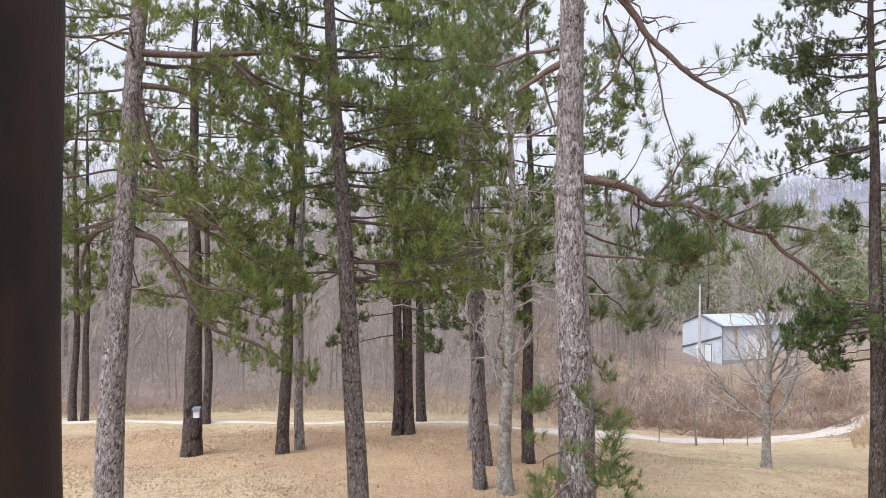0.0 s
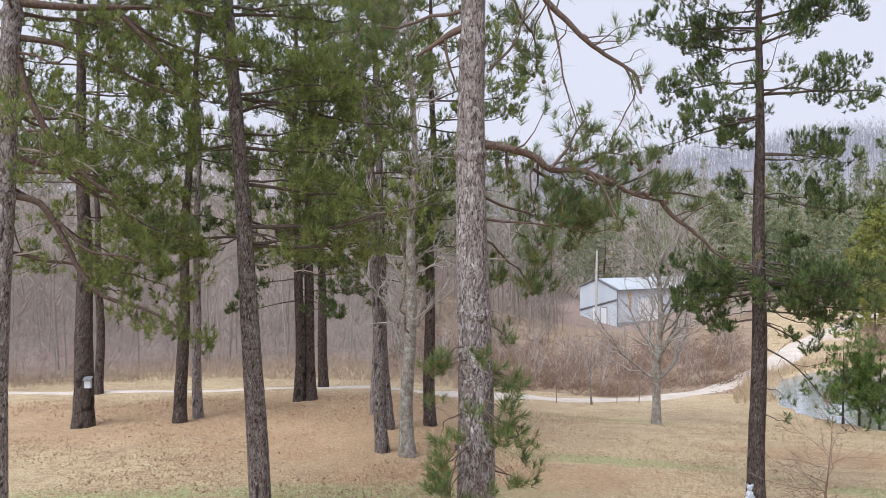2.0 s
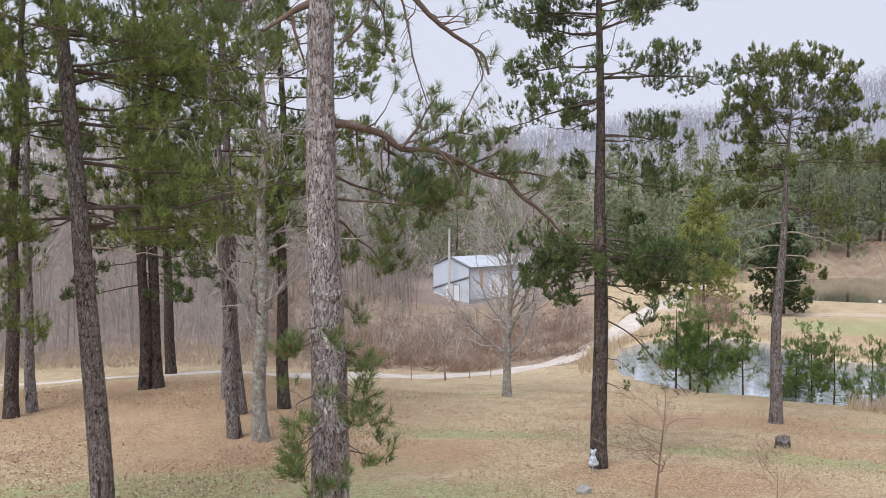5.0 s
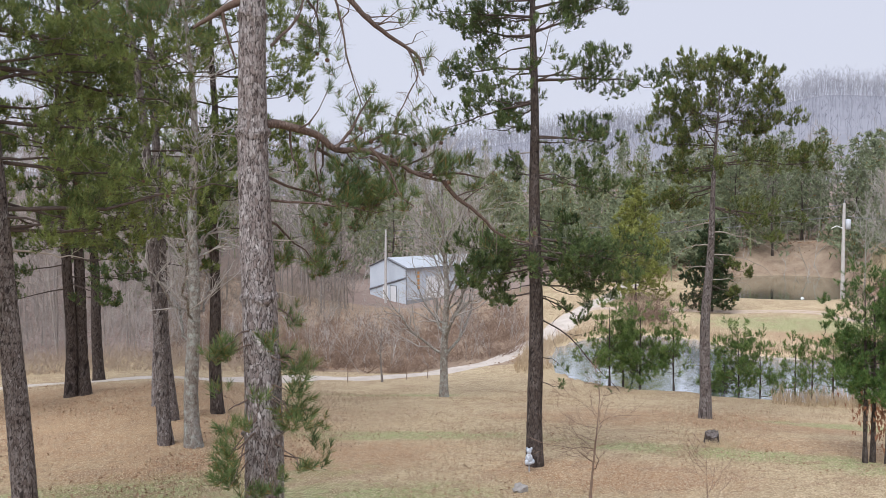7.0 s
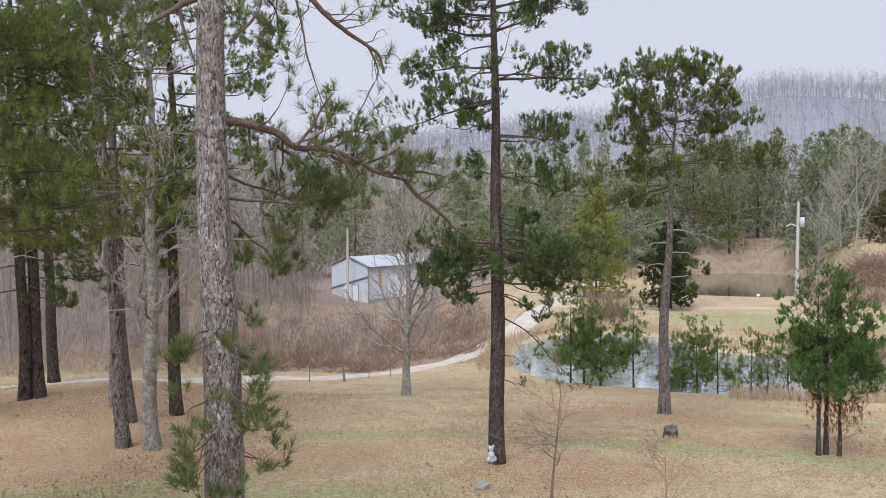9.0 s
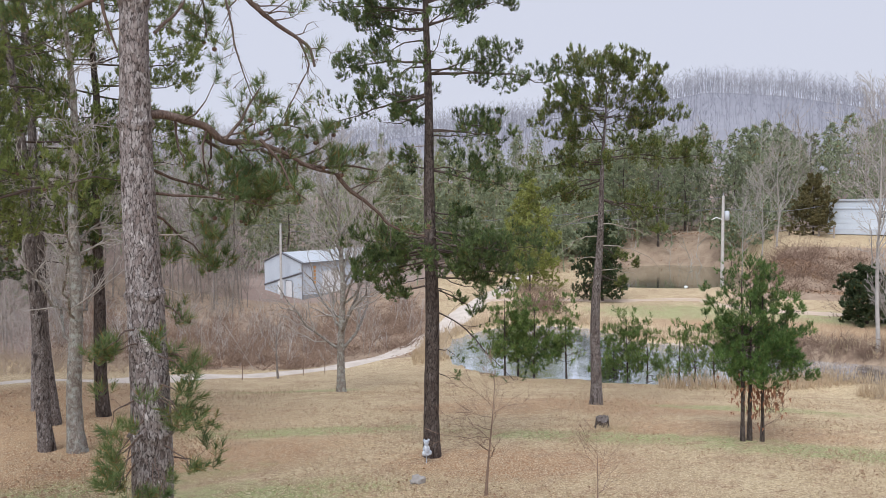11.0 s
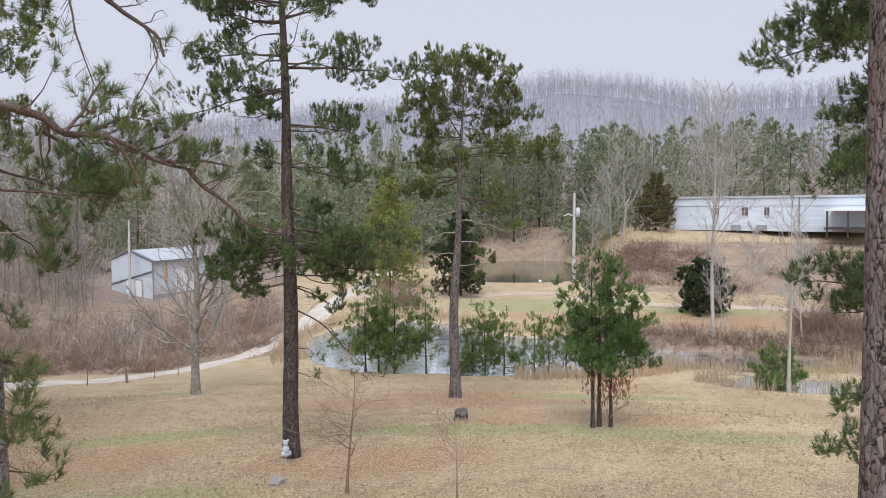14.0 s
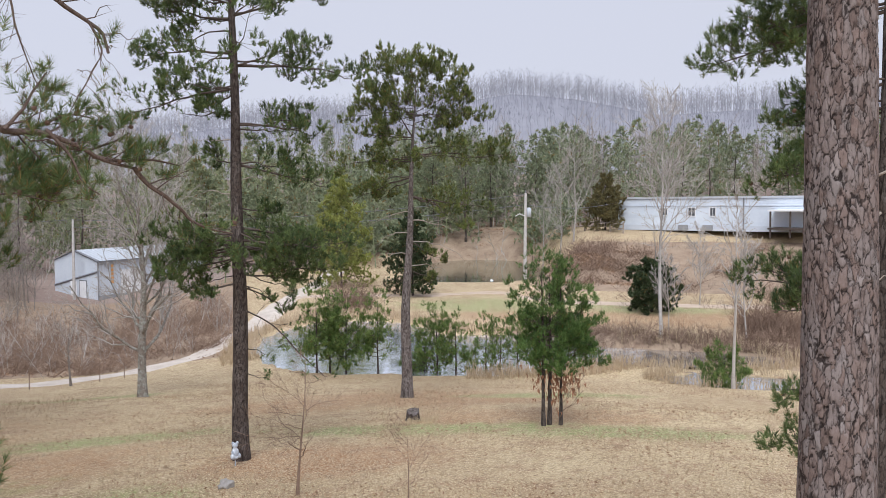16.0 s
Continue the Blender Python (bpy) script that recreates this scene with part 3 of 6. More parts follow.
def pine(name, label, x, y, height, r0, seed, crown=(0.4, 1.0), n_limbs=40, reach=2.2, lean=(0, 0), bend=0.12, fixed=(), dead=(), paths=(), bark_mat=None, needle=None, tuft=(11, 0.10, 0.008),
         sub=0.16, twigs=5, tufts=3, near=None, group="", shape=None, skip=(), limb_mat=None, bare=0.25, droop=-0.02, split=True, rises=(-12, 32), thin=0.004, sway=0.2, whorl=0.0, fan=0.6, lift=0.3, knots=(), brush=None, pad=0.6,
         gaps=0.2, fine=0.45, view=0.34, plates=2.6):
    """A pine: barked trunk, its limbs, dead stubs and a crown of needle tufts.
    fixed: limbs (height, azimuth, length, rise, curl) that stand out; dead: bare ones; paths: crooked limbs (azimuth, radius, mode, waypoints of reach and height);
    skip: stretches of height without limbs; gaps: the share of side shoots without needles; view: how steeply one looks up at the fine part of the crown."""
    rng = np.random.default_rng(seed)
    base = (x, y, gz(x, y))
    tree = thing(name, label, "tree", base, group)
    line, rad = stem(rng, (0, 0, 0), height, r0, lean, bend)
    bark_mat = bark_mat or BARK_RED
    if near:
        cell, depth, sides, step, lo, hi = near
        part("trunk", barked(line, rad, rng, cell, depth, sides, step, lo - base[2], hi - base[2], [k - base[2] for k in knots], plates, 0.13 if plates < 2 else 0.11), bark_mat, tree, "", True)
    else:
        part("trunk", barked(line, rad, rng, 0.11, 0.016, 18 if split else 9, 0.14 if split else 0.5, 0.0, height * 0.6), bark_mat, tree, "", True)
    specs = [(f[0] - base[2], *f[1:5], False, f[5] if len(f) > 5 else 1) for f in fixed] + [(f[0] - base[2], *f[1:5], True, f[5] if len(f) > 5 else 1) for f in dead]
    turn = rng.uniform(0, 360)
    for i in range(n_limbs):
        s = (i + rng.random()) / n_limbs
        h = height * (crown[0] + (crown[1] - crown[0]) * s)
        if whorl:
            h = min(height, round(h / whorl) * whorl + rng.normal() * 0.07)
        if any(a < h + base[2] < b for a, b in skip):
            continue
        turn += 137.5 + rng.normal() * 25
        prof = shape(s) if shape else math.sin(math.pi * min(1, 0.22 + 0.78 * s)) ** 0.7
        specs.append((h, turn, max(0.6, reach * prof * rng.uniform(0.55, 1.15)), rises[0] + (rises[1] - rises[0]) * s + rng.normal() * 8, droop + rng.normal() * 0.06, False, 1))
    lines = []
    for h, a, ln, ri, cu, is_dead, fat in specs:
        q, rq = limb_line(rng, line, rad, min(h, height * 0.985), a, ln, ri, cu, wob=sway if fat == 1 else sway * 0.55)
        lines.append((q, rq * fat, ln, fat, "dead" if is_dead else "live", h))
    for a, r, mode, pts in paths:
        way = np.array([(d * math.cos(radians(a)), d * math.sin(radians(a)), z - base[2]) for d, z in pts])
        q = spline(way, 0.08) + np.array([np.interp(way[0, 2], line[:, 2], line[:, k]) for k in (0, 1)] + [0.0])
        q[:, :2] += np.cumsum(rng.normal(size=(len(q), 2)) * 0.006, 0)
        lines.append((q, r * np.linspace(1, 0.3, len(q)), float(np.linalg.norm(np.diff(q, axis=0), axis=1).sum()), 1, mode, way[0, 2]))
    leaf, joined = Geo(), Geo()
    wood_mat = limb_mat or LIMB
    for q, rq, ln, fat, mode, h in lines:
        p, r = q[None], rq[None]
        g = Geo() if split else joined
        g.tubes(p if split else p[:, ::3], r if split else r[:, ::3], 7 if near else 5 if split else 4)
        n_sub = max(3, int(ln / sub)) if ln > 0.8 or not near else 2
        high = brush and h > 5.9 - base[2] + view * math.hypot(x, y)
        if high:
            n_sub = max(3, n_sub // 3)
        if mode == "dead":
            if ln > 0.8:
                p1, r1 = spawn(rng, p, r, max(2, n_sub // 3), 0.3, 1, 45, 0.25, 4, 0.4, 0.0, 0.2, 0.5)
                p2, _ = spawn(rng, p1, r1, 3, 0.3, 1, 45, 0.4, 3, 0, 0, 0.2, 0.6)
                g.tubes(p1, r1, 4)
                g.slivers(p2, thin * 0.8, rng)
            if split:
                part("dead_branch", g, LIMB_OLD if rq[0] > 0.025 and near else LIMB_DEAD, tree, "bare weathered dead branch", True)
            continue
        if mode in ("coned", "sparse", "thin"):
            p1, r1 = spawn(rng, p, r, max(4, int(ln / 0.13)), 0.1, 1, 58, 0.30, 5, 0.1, -0.12 if mode == "coned" else 0.15, 0.35, 0.35, keep_len=0.16, cap=0.6)
            p2, r2 = spawn(rng, p1, r1, 4, 0.25, 1, 45, 0.42, 3, 0, 0, 0.2, 0.6, keep_len=0.08)
            g.tubes(p1, np.maximum(r1, 0.003), 4)
            g.slivers(p2, 0.003, rng)
            part("branch" if mode == "coned" else "limb", g, wood_mat, tree, "sparse brown branch hung with cones" if mode == "coned" else "", True)
            ends = np.concatenate([p2, p1[:, -3:]])
            ends = ends[rng.random(len(ends)) < {"coned": 0.16, "thin": 0.35, "sparse": 0.75}[mode]]
            leaf.brushes(ends[:, -1], ends[:, -1] - ends[:, -2], rng, *brush)
            continue
        if brush:
            p1, r1 = spawn(rng, p, r / fat, n_sub if ln > 0.8 else 2, bare if ln > 0.8 else 0.5, 1.0, 52, 0.36, 5, pad, 0.12, 0.3, fine, keep_len=0.26 if ln > 0.8 else 0.14, cap=0.62)
            bald = (rng.random(len(p1)) < gaps) & (ln > 0.8)
            if split:
                g.slivers(p1[bald], thin, rng)
            p1, r1 = p1[~bald], r1[~bald]
            p2, r2 = spawn(rng, p1, r1, twigs if ln > 0.8 else 2, 0.48, 1.0, 62, 0.45, 3, 0.45, lift, 0.12, 0.55, keep_len=0.10, cap=0.21)
        else:
            p1, r1 = spawn(rng, p, r / fat, n_sub, bare, 1.0, 48, 0.42, 5, 0.5, 0.32, 0.28, fine, keep_len=0.22, cap=0.8 if split else 1.5)
            p2, r2 = spawn(rng, p1, r1, twigs, 0.38, 1.0, 50, 0.42, 3, 0.1, lift, 0.1, 0.55, keep_len=0.10, cap=0.24)
        if split:
            g.tubes(p1, np.maximum(r1, thin), 3)
            if not high:
                g.slivers(p2, thin * 0.8, rng)
            part("limb", g, wood_mat, tree, "", True)
        else:
            g.slivers(p1, thin * 2, rng)
        if not len(p1):
            continue
        ends = np.concatenate([p2, p1[:, -3:], p[:, -3:]])
        if brush:
            leaf.brushes(ends[:, -1] * 0.85 + ends[:, -2] * 0.15, ends[:, -1] - ends[:, -2], rng, *((max(8, brush[0] // 2), brush[1], brush[2], brush[3] * 1.6) if high else brush))
            continue
        for j in range(tufts):
            s = 0.4 + 0.6 * (j + rng.random(len(ends))) / tufts
            xk = s * 1.999
            i0 = xk.astype(int)
            f = (xk - i0)[:, None]
            rws = np.arange(len(ends))
            c = ends[rws, i0] * (1 - f) + ends[rws, i0 + 1] * f
            d = unit(ends[rws, i0 + 1] - ends[rws, i0]) * 0.8 + np.array([0, 0, 0.35])
            leaf.needles(c, d, rng, *tuft, spread=fan)
    if not split:
        part("branchwork", joined, wood_mat, tree, "", True)["kind"] = "stuff"
    if leaf.n:
        part("foliage", leaf, needle or NEEDLE, tree)["kind"] = "stuff"
    return tree


def hardwood(name, label, x, y, height, r0, seed, mat=None, limbs=14, lean=(0, 0), bend=0.15, levels=3, first=0.3, angle=42, reach=0.42, up=0.22, twig_mat=None, group="", n=(6, 5), thin_min=0.004, sides=8, slim=0.5):
    """A leafless tree: trunk, limbs and twigs."""
    rng = np.random.default_rng(seed)
    base = (x, y, gz(x, y))
    tree = thing(name, label, "tree", base, group)
    line, rad = stem(rng, (0, 0, 0), height, r0, lean, bend, 18, 0.45, 0.06, 1.0)
    p, r = line[None], rad[None]
    part("trunk", Geo().tubes(p, r, max(sides, 8)), mat or HARD_BARK, tree, "", True)
    p1, r1 = spawn(rng, p, r, limbs, first, 0.99, angle, reach, 7, 0.0, up, 0.26, slim, 0.25)
    r1 = np.maximum(r1, thin_min * 1.6)
    for i in range(len(p1)):
        part("limb", Geo().tubes(p1[i:i + 1], r1[i:i + 1], 6), mat or HARD_BARK, tree, "", True)
    g = Geo()
    p2, r2 = spawn(rng, p1, r1, n[0], 0.2, 1.0, 40, 0.45, 5, 0, 0.12, 0.25, 0.6)
    g.tubes(p2, np.maximum(r2, thin_min), 4)
    if levels > 2:
        p3, r3 = spawn(rng, p2, r2, n[1], 0.2, 1.0, 38, 0.5, 4, 0, 0.08, 0.25, 0.6)
        g.tubes(p3, np.maximum(r3, thin_min * 0.8), 3)
    part("twig_spray", g, twig_mat or TWIG_PALE, tree)["kind"] = "stuff"
    return tree


# ---- the near pines ----
def pads(rng, away, *rows):
    """Limbs in flat layers: for each row (height, turn from the sight line's right, length, rise, curl) the limb and two close beside it."""
    out = []
    for z, turn, ln, ri, cu in rows:
        out.append((z, away + turn, ln, ri, cu, 1.25))
        out += [(z + rng.normal() * 0.10, away + turn + s * rng.uniform(16, 34), ln * rng.uniform(0.6, 0.85), ri + rng.normal() * 4, cu) for s in (-1, 1)]
    return out


pad_rng = np.random.default_rng(17)
pine("pine_tree", "tall grey-barked pine with a long drooping limb over the lawn", 1.50, 9.38, 18, 0.235, 11, crown=(0.58, 1.0), n_limbs=12, reach=2.4, bend=0.05, bark_mat=BARK_GREY, needle=NEEDLE_NEAR,
     fixed=((6.0, 25, 1.5, -14, -0.1), (5.7, 12, 1.3, -6, -0.1), (5.5, 35, 1.2, -12, -0.1), (8.8, 110, 2.4, 0, 0), (8.1, 130, 2.2, -4, 0), (4.5, -10, 0.45, -10, -0.3), (4.25, 200, 0.3, -20, -0.3),
            *[(2.55 + 1.65 * v, -62 + 200 * (u - 0.5), 0.34 + 0.30 * w, 30 * v - 12, -0.25 - 0.4 * w) for u, v, w in pad_rng.random((24, 3))]),
     paths=((4, 0.052, "sparse", ((0.12, 6.52), (0.28, 6.54), (0.74, 6.43), (0.98, 6.27), (1.30, 6.27), (1.70, 6.15), (1.98, 6.0), (2.36, 5.91))),
            (4, 0.030, "coned", ((2.34, 5.92), (2.48, 5.75), (2.84, 5.48), (3.04, 5.29), (3.32, 5.18), (3.6, 5.12))),
            (6, 0.026, "sparse", ((1.9, 6.04), (2.2, 6.0), (2.6, 6.02), (2.95, 5.96))),
            (16, 0.024, "sparse", ((1.2, 6.27), (1.5, 6.4), (1.8, 6.52), (2.1, 6.5))),
            (0, 0.022, "sparse", ((0.95, 6.28), (1.15, 6.5), (1.3, 6.75), (1.42, 6.9))),
            (24, 0.022, "sparse", ((0.9, 6.3), (1.3, 6.1), (1.7, 5.85), (2.0, 5.75))),
            (-14, 0.020, "sparse", ((1.3, 6.27), (1.5, 6.0), (1.6, 5.75), (1.8, 5.6))),
            (14, 0.022, "sparse", ((1.5, 6.2), (1.85, 6.12), (2.2, 6.2), (2.5, 6.35))),
            (2, 0.055, "coned", ((0.1, 9.1), (0.62, 8.55), (0.9, 8.16), (1.14, 7.96), (1.34, 7.77), (1.82, 7.5), (1.97, 7.38), (2.03, 7.18))),
            (2, 0.016, "coned", ((0.88, 8.15), (1.0, 7.7), (1.1, 7.2), (1.27, 6.7))),
            (2, 0.014, "coned", ((1.82, 7.5), (1.95, 7.2), (1.82, 6.95), (1.58, 6.5))),
            (8, 0.020, "coned", ((0.2, 7.4), (0.5, 7.7), (0.62, 8.0), (0.75, 8.5))),
            (30, 0.020, "sparse", ((0.5, 8.5), (0.75, 8.1), (0.95, 7.9), (1.0, 7.5))),
            (184, 0.050, "dead", ((0.1, 7.88), (0.26, 7.8), (0.42, 7.7), (0.66, 7.52))),
            (184, 0.026, "dead", ((0.26, 7.78), (0.33, 7.72), (0.28, 7.48), (0.17, 7.16)))),
     dead=((6.28, 5, 0.26, 8, 0), (5.95, 12, 0.28, 4, 0), (5.25, 0, 0.36, -6, 0), (4.7, 20, 0.5, -8, 0), (7.2, 200, 0.3, 40, 0)), brush=(48, 0.12, 0.14, 0.0068), sub=0.11, twigs=7, lift=0.2, pad=0.35, bare=0.3, sway=0.3, fine=0.3, thin=0.003,
     near=(0.052, 0.014, 110, 0.02, 2.4, 9.2), limb_mat=LIMB_SCALY, knots=(6.42, 4.6, 3.1, 7.7))
pine("pine_tree", "leaning grey-barked pine with long crooked limbs", -4.94, 12.02, 17, 0.225, 12, crown=(0.34, 1.0), n_limbs=40, reach=2.5, lean=(0.05, 0.02), bend=0.05, bark_mat=BARK_GREY, needle=NEEDLE_BRIGHT,
     fixed=((9.6, 20, 3.0, 5, 0), (10.2, 35, 3, 8, 0), (7.85, 190, 1.3, 5, -0.7, 1.3), (8.7, 200, 1.7, 20, -0.4), (8.2, 195, 1.6, -20, -0.1), (9.3, 178, 1.8, 0, -0.1), (9.0, 215, 1.9, -5, -0.1), (7.0, 185, 1.5, -10, -0.2), (6.2, 200, 1.5, -20, -0.1),
            (6.3, 165, 1.6, -12, -0.05), (7.2, 75, 2.4, 0, -0.1), (6.2, 60, 2.2, -12, -0.15), (7.4, 230, 1.9, -5, 0), (9.2, 185, 2.0, 10, 0), (8.6, 60, 2.6, 0, 0), (8.0, 100, 2.2, -5, 0), (5.3, 30, 2.6, -20, 0)),
     paths=((8, 0.062, "live", ((0.1, 8.72), (0.7, 8.70), (1.4, 8.74), (2.1, 8.78), (2.7, 8.7))), (8, 0.045, "live", ((1.35, 8.7), (1.65, 8.42), (2.2, 7.85), (2.6, 7.5))), (16, 0.035, "live", ((1.45, 8.66), (1.9, 8.4), (2.5, 8.2), (3.1, 8.15))),
            (6, 0.05, "live", ((0.1, 8.24), (0.6, 8.18), (1.1, 8.0), (1.7, 7.7), (2.3, 7.5))), (4, 0.066, "live", ((0.1, 7.95), (0.28, 7.4), (0.55, 6.85), (1.0, 6.3), (1.5, 6.0))),
            (10, 0.052, "live", ((0.1, 6.05), (0.45, 5.95), (0.75, 5.5), (1.0, 4.95), (1.3, 4.62), (1.9, 4.4), (2.5, 4.0))), (24, 0.04, "live", ((0.1, 6.6), (0.7, 6.4), (1.3, 6.0), (2.0, 5.6), (2.6, 5.4))),
            (4, 0.03, "live", ((0.7, 5.7), (1.1, 5.3), (1.6, 5.2), (2.2, 5.0))), (186, 0.035, "live", ((0.1, 6.2), (0.42, 6.0), (0.55, 5.6), (0.5, 5.2), (0.6, 4.9))),
            (16, 0.022, "dead", ((0.1, 6.72), (0.8, 6.6), (1.2, 6.35), (1.45, 5.9)))),
     dead=((7.4, 16, 1.9, -12, -0.1, 0.7), (5.2, 10, 0.7, 5, 0.1)), whorl=0.45, lift=0.3, sub=0.19, twigs=14, bare=0.34, brush=(26, 0.12, 0.095, 0.0105), sway=0.3, gaps=0.15, fine=0.35, near=(0.05, 0.014, 56, 0.035, 1.8, 9.8), limb_mat=LIMB_SCALY, knots=(8.55, 8.1, 6.05))
pine("pine_tree", "straight brown-barked pine with bright layered foliage", -1.34, 13.92, 17, 0.185, 13, crown=(0.5, 1.0), n_limbs=20, reach=2.3, lean=(-0.058, 0), bend=0.04, bark_mat=BARK_MID, needle=NEEDLE_BRIGHT,
     fixed=pads(pad_rng, 0, (9.1, 0, 2.4, 2, 0), (8.3, -5, 2.7, -2, -0.05), (7.75, 8, 2.6, -2, -0.05), (6.95, 12, 2.2, -4, 0), (6.35, 0, 2.3, -6, 0), (5.65, -6, 3.0, -4, 0.02), (5.35, 15, 2.4, -4, 0), (9.3, 180, 1.7, 0, 0), (8.0, 185, 1.6, -2, -0.05), (7.0, 178, 1.3, -5, 0), (5.5, 182, 1.6, -6, 0)) + [(7.5, 5, 2.1, 22, -0.25, 1.2), (9.8, 60, 2.2, 5, 0), (9.6, 200, 2.0, 5, 0), (5.6, 60, 1.6, -10, 0)],
     dead=((5.03, 0, 1.55, 2, 0), (4.6, 0, 0.5, -4, 0)), whorl=0.5, lift=0.3, sub=0.18, twigs=14, bare=0.28, brush=(26, 0.12, 0.095, 0.0105), sway=0.3, gaps=0.28, fine=0.35, near=(0.05, 0.013, 52, 0.035, 1.4, 10))
pine("pine_tree", "thick pine trunk with flaking reddish-grey bark plates", 4.92, 2.07, 17, 0.262, 14, crown=(0.6, 1.0), n_limbs=10, reach=2.0, bend=0.02, bark_mat=BARK_PLATE, tuft=(8, 0.12, 0.010),
     dead=((5.55, -62, 0.35, 25, 0), (5.0, -50, 0.2, 10, 0)), near=(0.085, 0.009, 170, 0.012, 3.3, 7.2), plates=1.7)
pine("pine_tree", "slender pine with dense green foliage standing behind a thick trunk", 9.31, 3.54, 13, 0.10, 15, crown=(0.62, 1.0), n_limbs=14, reach=1.8, bend=0.05, bark_mat=BARK_DARK,
     fixed=pads(pad_rng, 110, (7.75, 0, 1.6, -10, -0.08), (7.45, 4, 1.8, -10, -0.08), (6.7, 4, 0.95, -6, 0), (6.45, -4, 0.9, -5, -0.03), (5.9, 2, 1.15, -3, 0), (4.55, 2, 1.3, -1, 0), (4.35, -6, 1.05, -2, 0), (3.45, 6, 0.95, -6, 0), (2.85, 4, 0.9, -6, 0)),
     dead=((5.4, 160, 1.2, -35, 0.1),), brush=(34, 0.09, 0.072, 0.0075), pad=0.55, sub=0.09, twigs=13, bare=0.1, gaps=0.05)


def cones(tree_at, n, box, seed):
    """Small dark open cones hanging on twigs, each a ridged egg."""
    rng = np.random.default_rng(seed)
    th = np.linspace(0, 2 * np.pi, 8, endpoint=False)
    z = np.array([0, -0.012, -0.03, -0.048, -0.056])
    r = np.array([0.006, 0.021, 0.024, 0.016, 0.003])
    v = np.stack([np.cos(th)[None] * r[:, None] * (1 + 0.2 * (np.arange(8) % 2)), np.sin(th)[None] * r[:, None] * (1 + 0.2 * (np.arange(8) % 2)), z[:, None] + 0 * th[None]], -1)
    i, j = np.meshgrid(np.arange(4), np.arange(8), indexing="ij")
    k = (j + 1) % 8
    me = Geo().add(v, quad=np.stack([i * 8 + j, i * 8 + k, (i + 1) * 8 + k, (i + 1) * 8 + j], -1)).mesh("cone", CONE)
    leaf = [c for c in tree_at.children if c.name.startswith("foliage")][0].data
    pts = np.empty(len(leaf.vertices) * 3, np.float32)
    leaf.vertices.foreach_get("co", pts)
    pts = pts.reshape(-1, 3, 3)[:, 0]
    ok = np.all((pts > np.array(box[0])) & (pts < np.array(box[1])), 1)
    for c in pts[ok][rng.choice(ok.sum(), n, replace=False)]:
        ob = part_mesh("cone", me, tree_at)
        ob.location = c
        ob.rotation_euler = rng.uniform(-0.8, 0.8, 3)


CONE = plain_mat("pine_cone", (0.10, 0.06, 0.045), (0.2, 0.13, 0.095), 30, 0.9)
near_pines = [o for o in scene.objects if o.name.startswith("pine_tree") and not o.parent]
cones(near_pines[0], 46, ((0.2, -1, 4.0), (5, 6, 9.5)), 1)
cones(near_pines[1], 40, ((-3, -2, 4), (4, 4, 9.5)), 2)
cones(near_pines[2], 30, ((-3, -3, 4), (3, 3, 9.5)), 3)
cones(near_pines[4], 24, ((-3, -1, 2.5), (1, 3, 9)), 4)

# ---- the pines on the lawn ----
pine("pine_tree", "tall straight pine with open layered limbs above a figurine", 8.72, 16.70, 14.5, 0.185, 21, crown=(0.72, 1.0), n_limbs=34, reach=2.6, bend=0.05, bark_mat=BARK_DARK, sub=0.165, twigs=15, sway=0.38, pad=0.6, gaps=0.22, fine=0.4, view=0.29,
     fixed=pads(pad_rng, -28, (10.1, 0, 2.1, 6, 0), (9.9, 180, 2.5, 4, 0), (9.55, -20, 1.9, 16, -0.05), (9.5, 160, 2.0, 2, 0), (8.75, 190, 2.0, -2, -0.05), (8.5, 0, 2.7, 2, -0.14), (8.0, 175, 2.2, -6, -0.06), (7.5, 200, 1.1, -4, 0),
                (7.25, 5, 1.9, -3, -0.02), (6.35, -5, 1.8, -10, -0.06), (5.4, 15, 1.0, -5, 0), (4.95, 10, 2.4, -4, -0.02), (4.85, 180, 1.9, -8, 0), (4.55, 20, 1.7, -6, 0), (4.3, 170, 1.4, -10, 0), (4.2, -10, 1.8, -10, 0), (4.5, 200, 1.6, -6, 0), (3.75, 185, 1.2, -10, 0), (3.65, 0, 1.1, -12, 0), (4.7, -15, 2.0, -6, 0), (4.55, 160, 1.7, -6, 0), (3.95, 12, 1.5, -8, 0))
     + [(4.6, 60, 1.5, -6, 0), (4.4, -100, 1.3, -8, 0), (7.9, 80, 1.6, 0, 0), (8.9, -100, 1.6, 5, 0), (6.4, 100, 1.2, -5, 0), (2.3, -30, 0.7, -15, 0), (1.8, -50, 0.6, -20, 0)],
     paths=((-28, 0.020, "thin", ((0.15, 3.1), (0.7, 2.75), (1.3, 2.1), (1.9, 1.5))),),
     dead=((6.0, -40, 0.7, 5, 0), (5.7, 150, 0.8, 0, 0), (6.9, 140, 0.9, 0, -0.1)), brush=(22, 0.10, 0.09, 0.0145), bare=0.3, lift=0.35, near=(0.055, 0.014, 40, 0.06, 0.0, 10), rises=(0, 30))
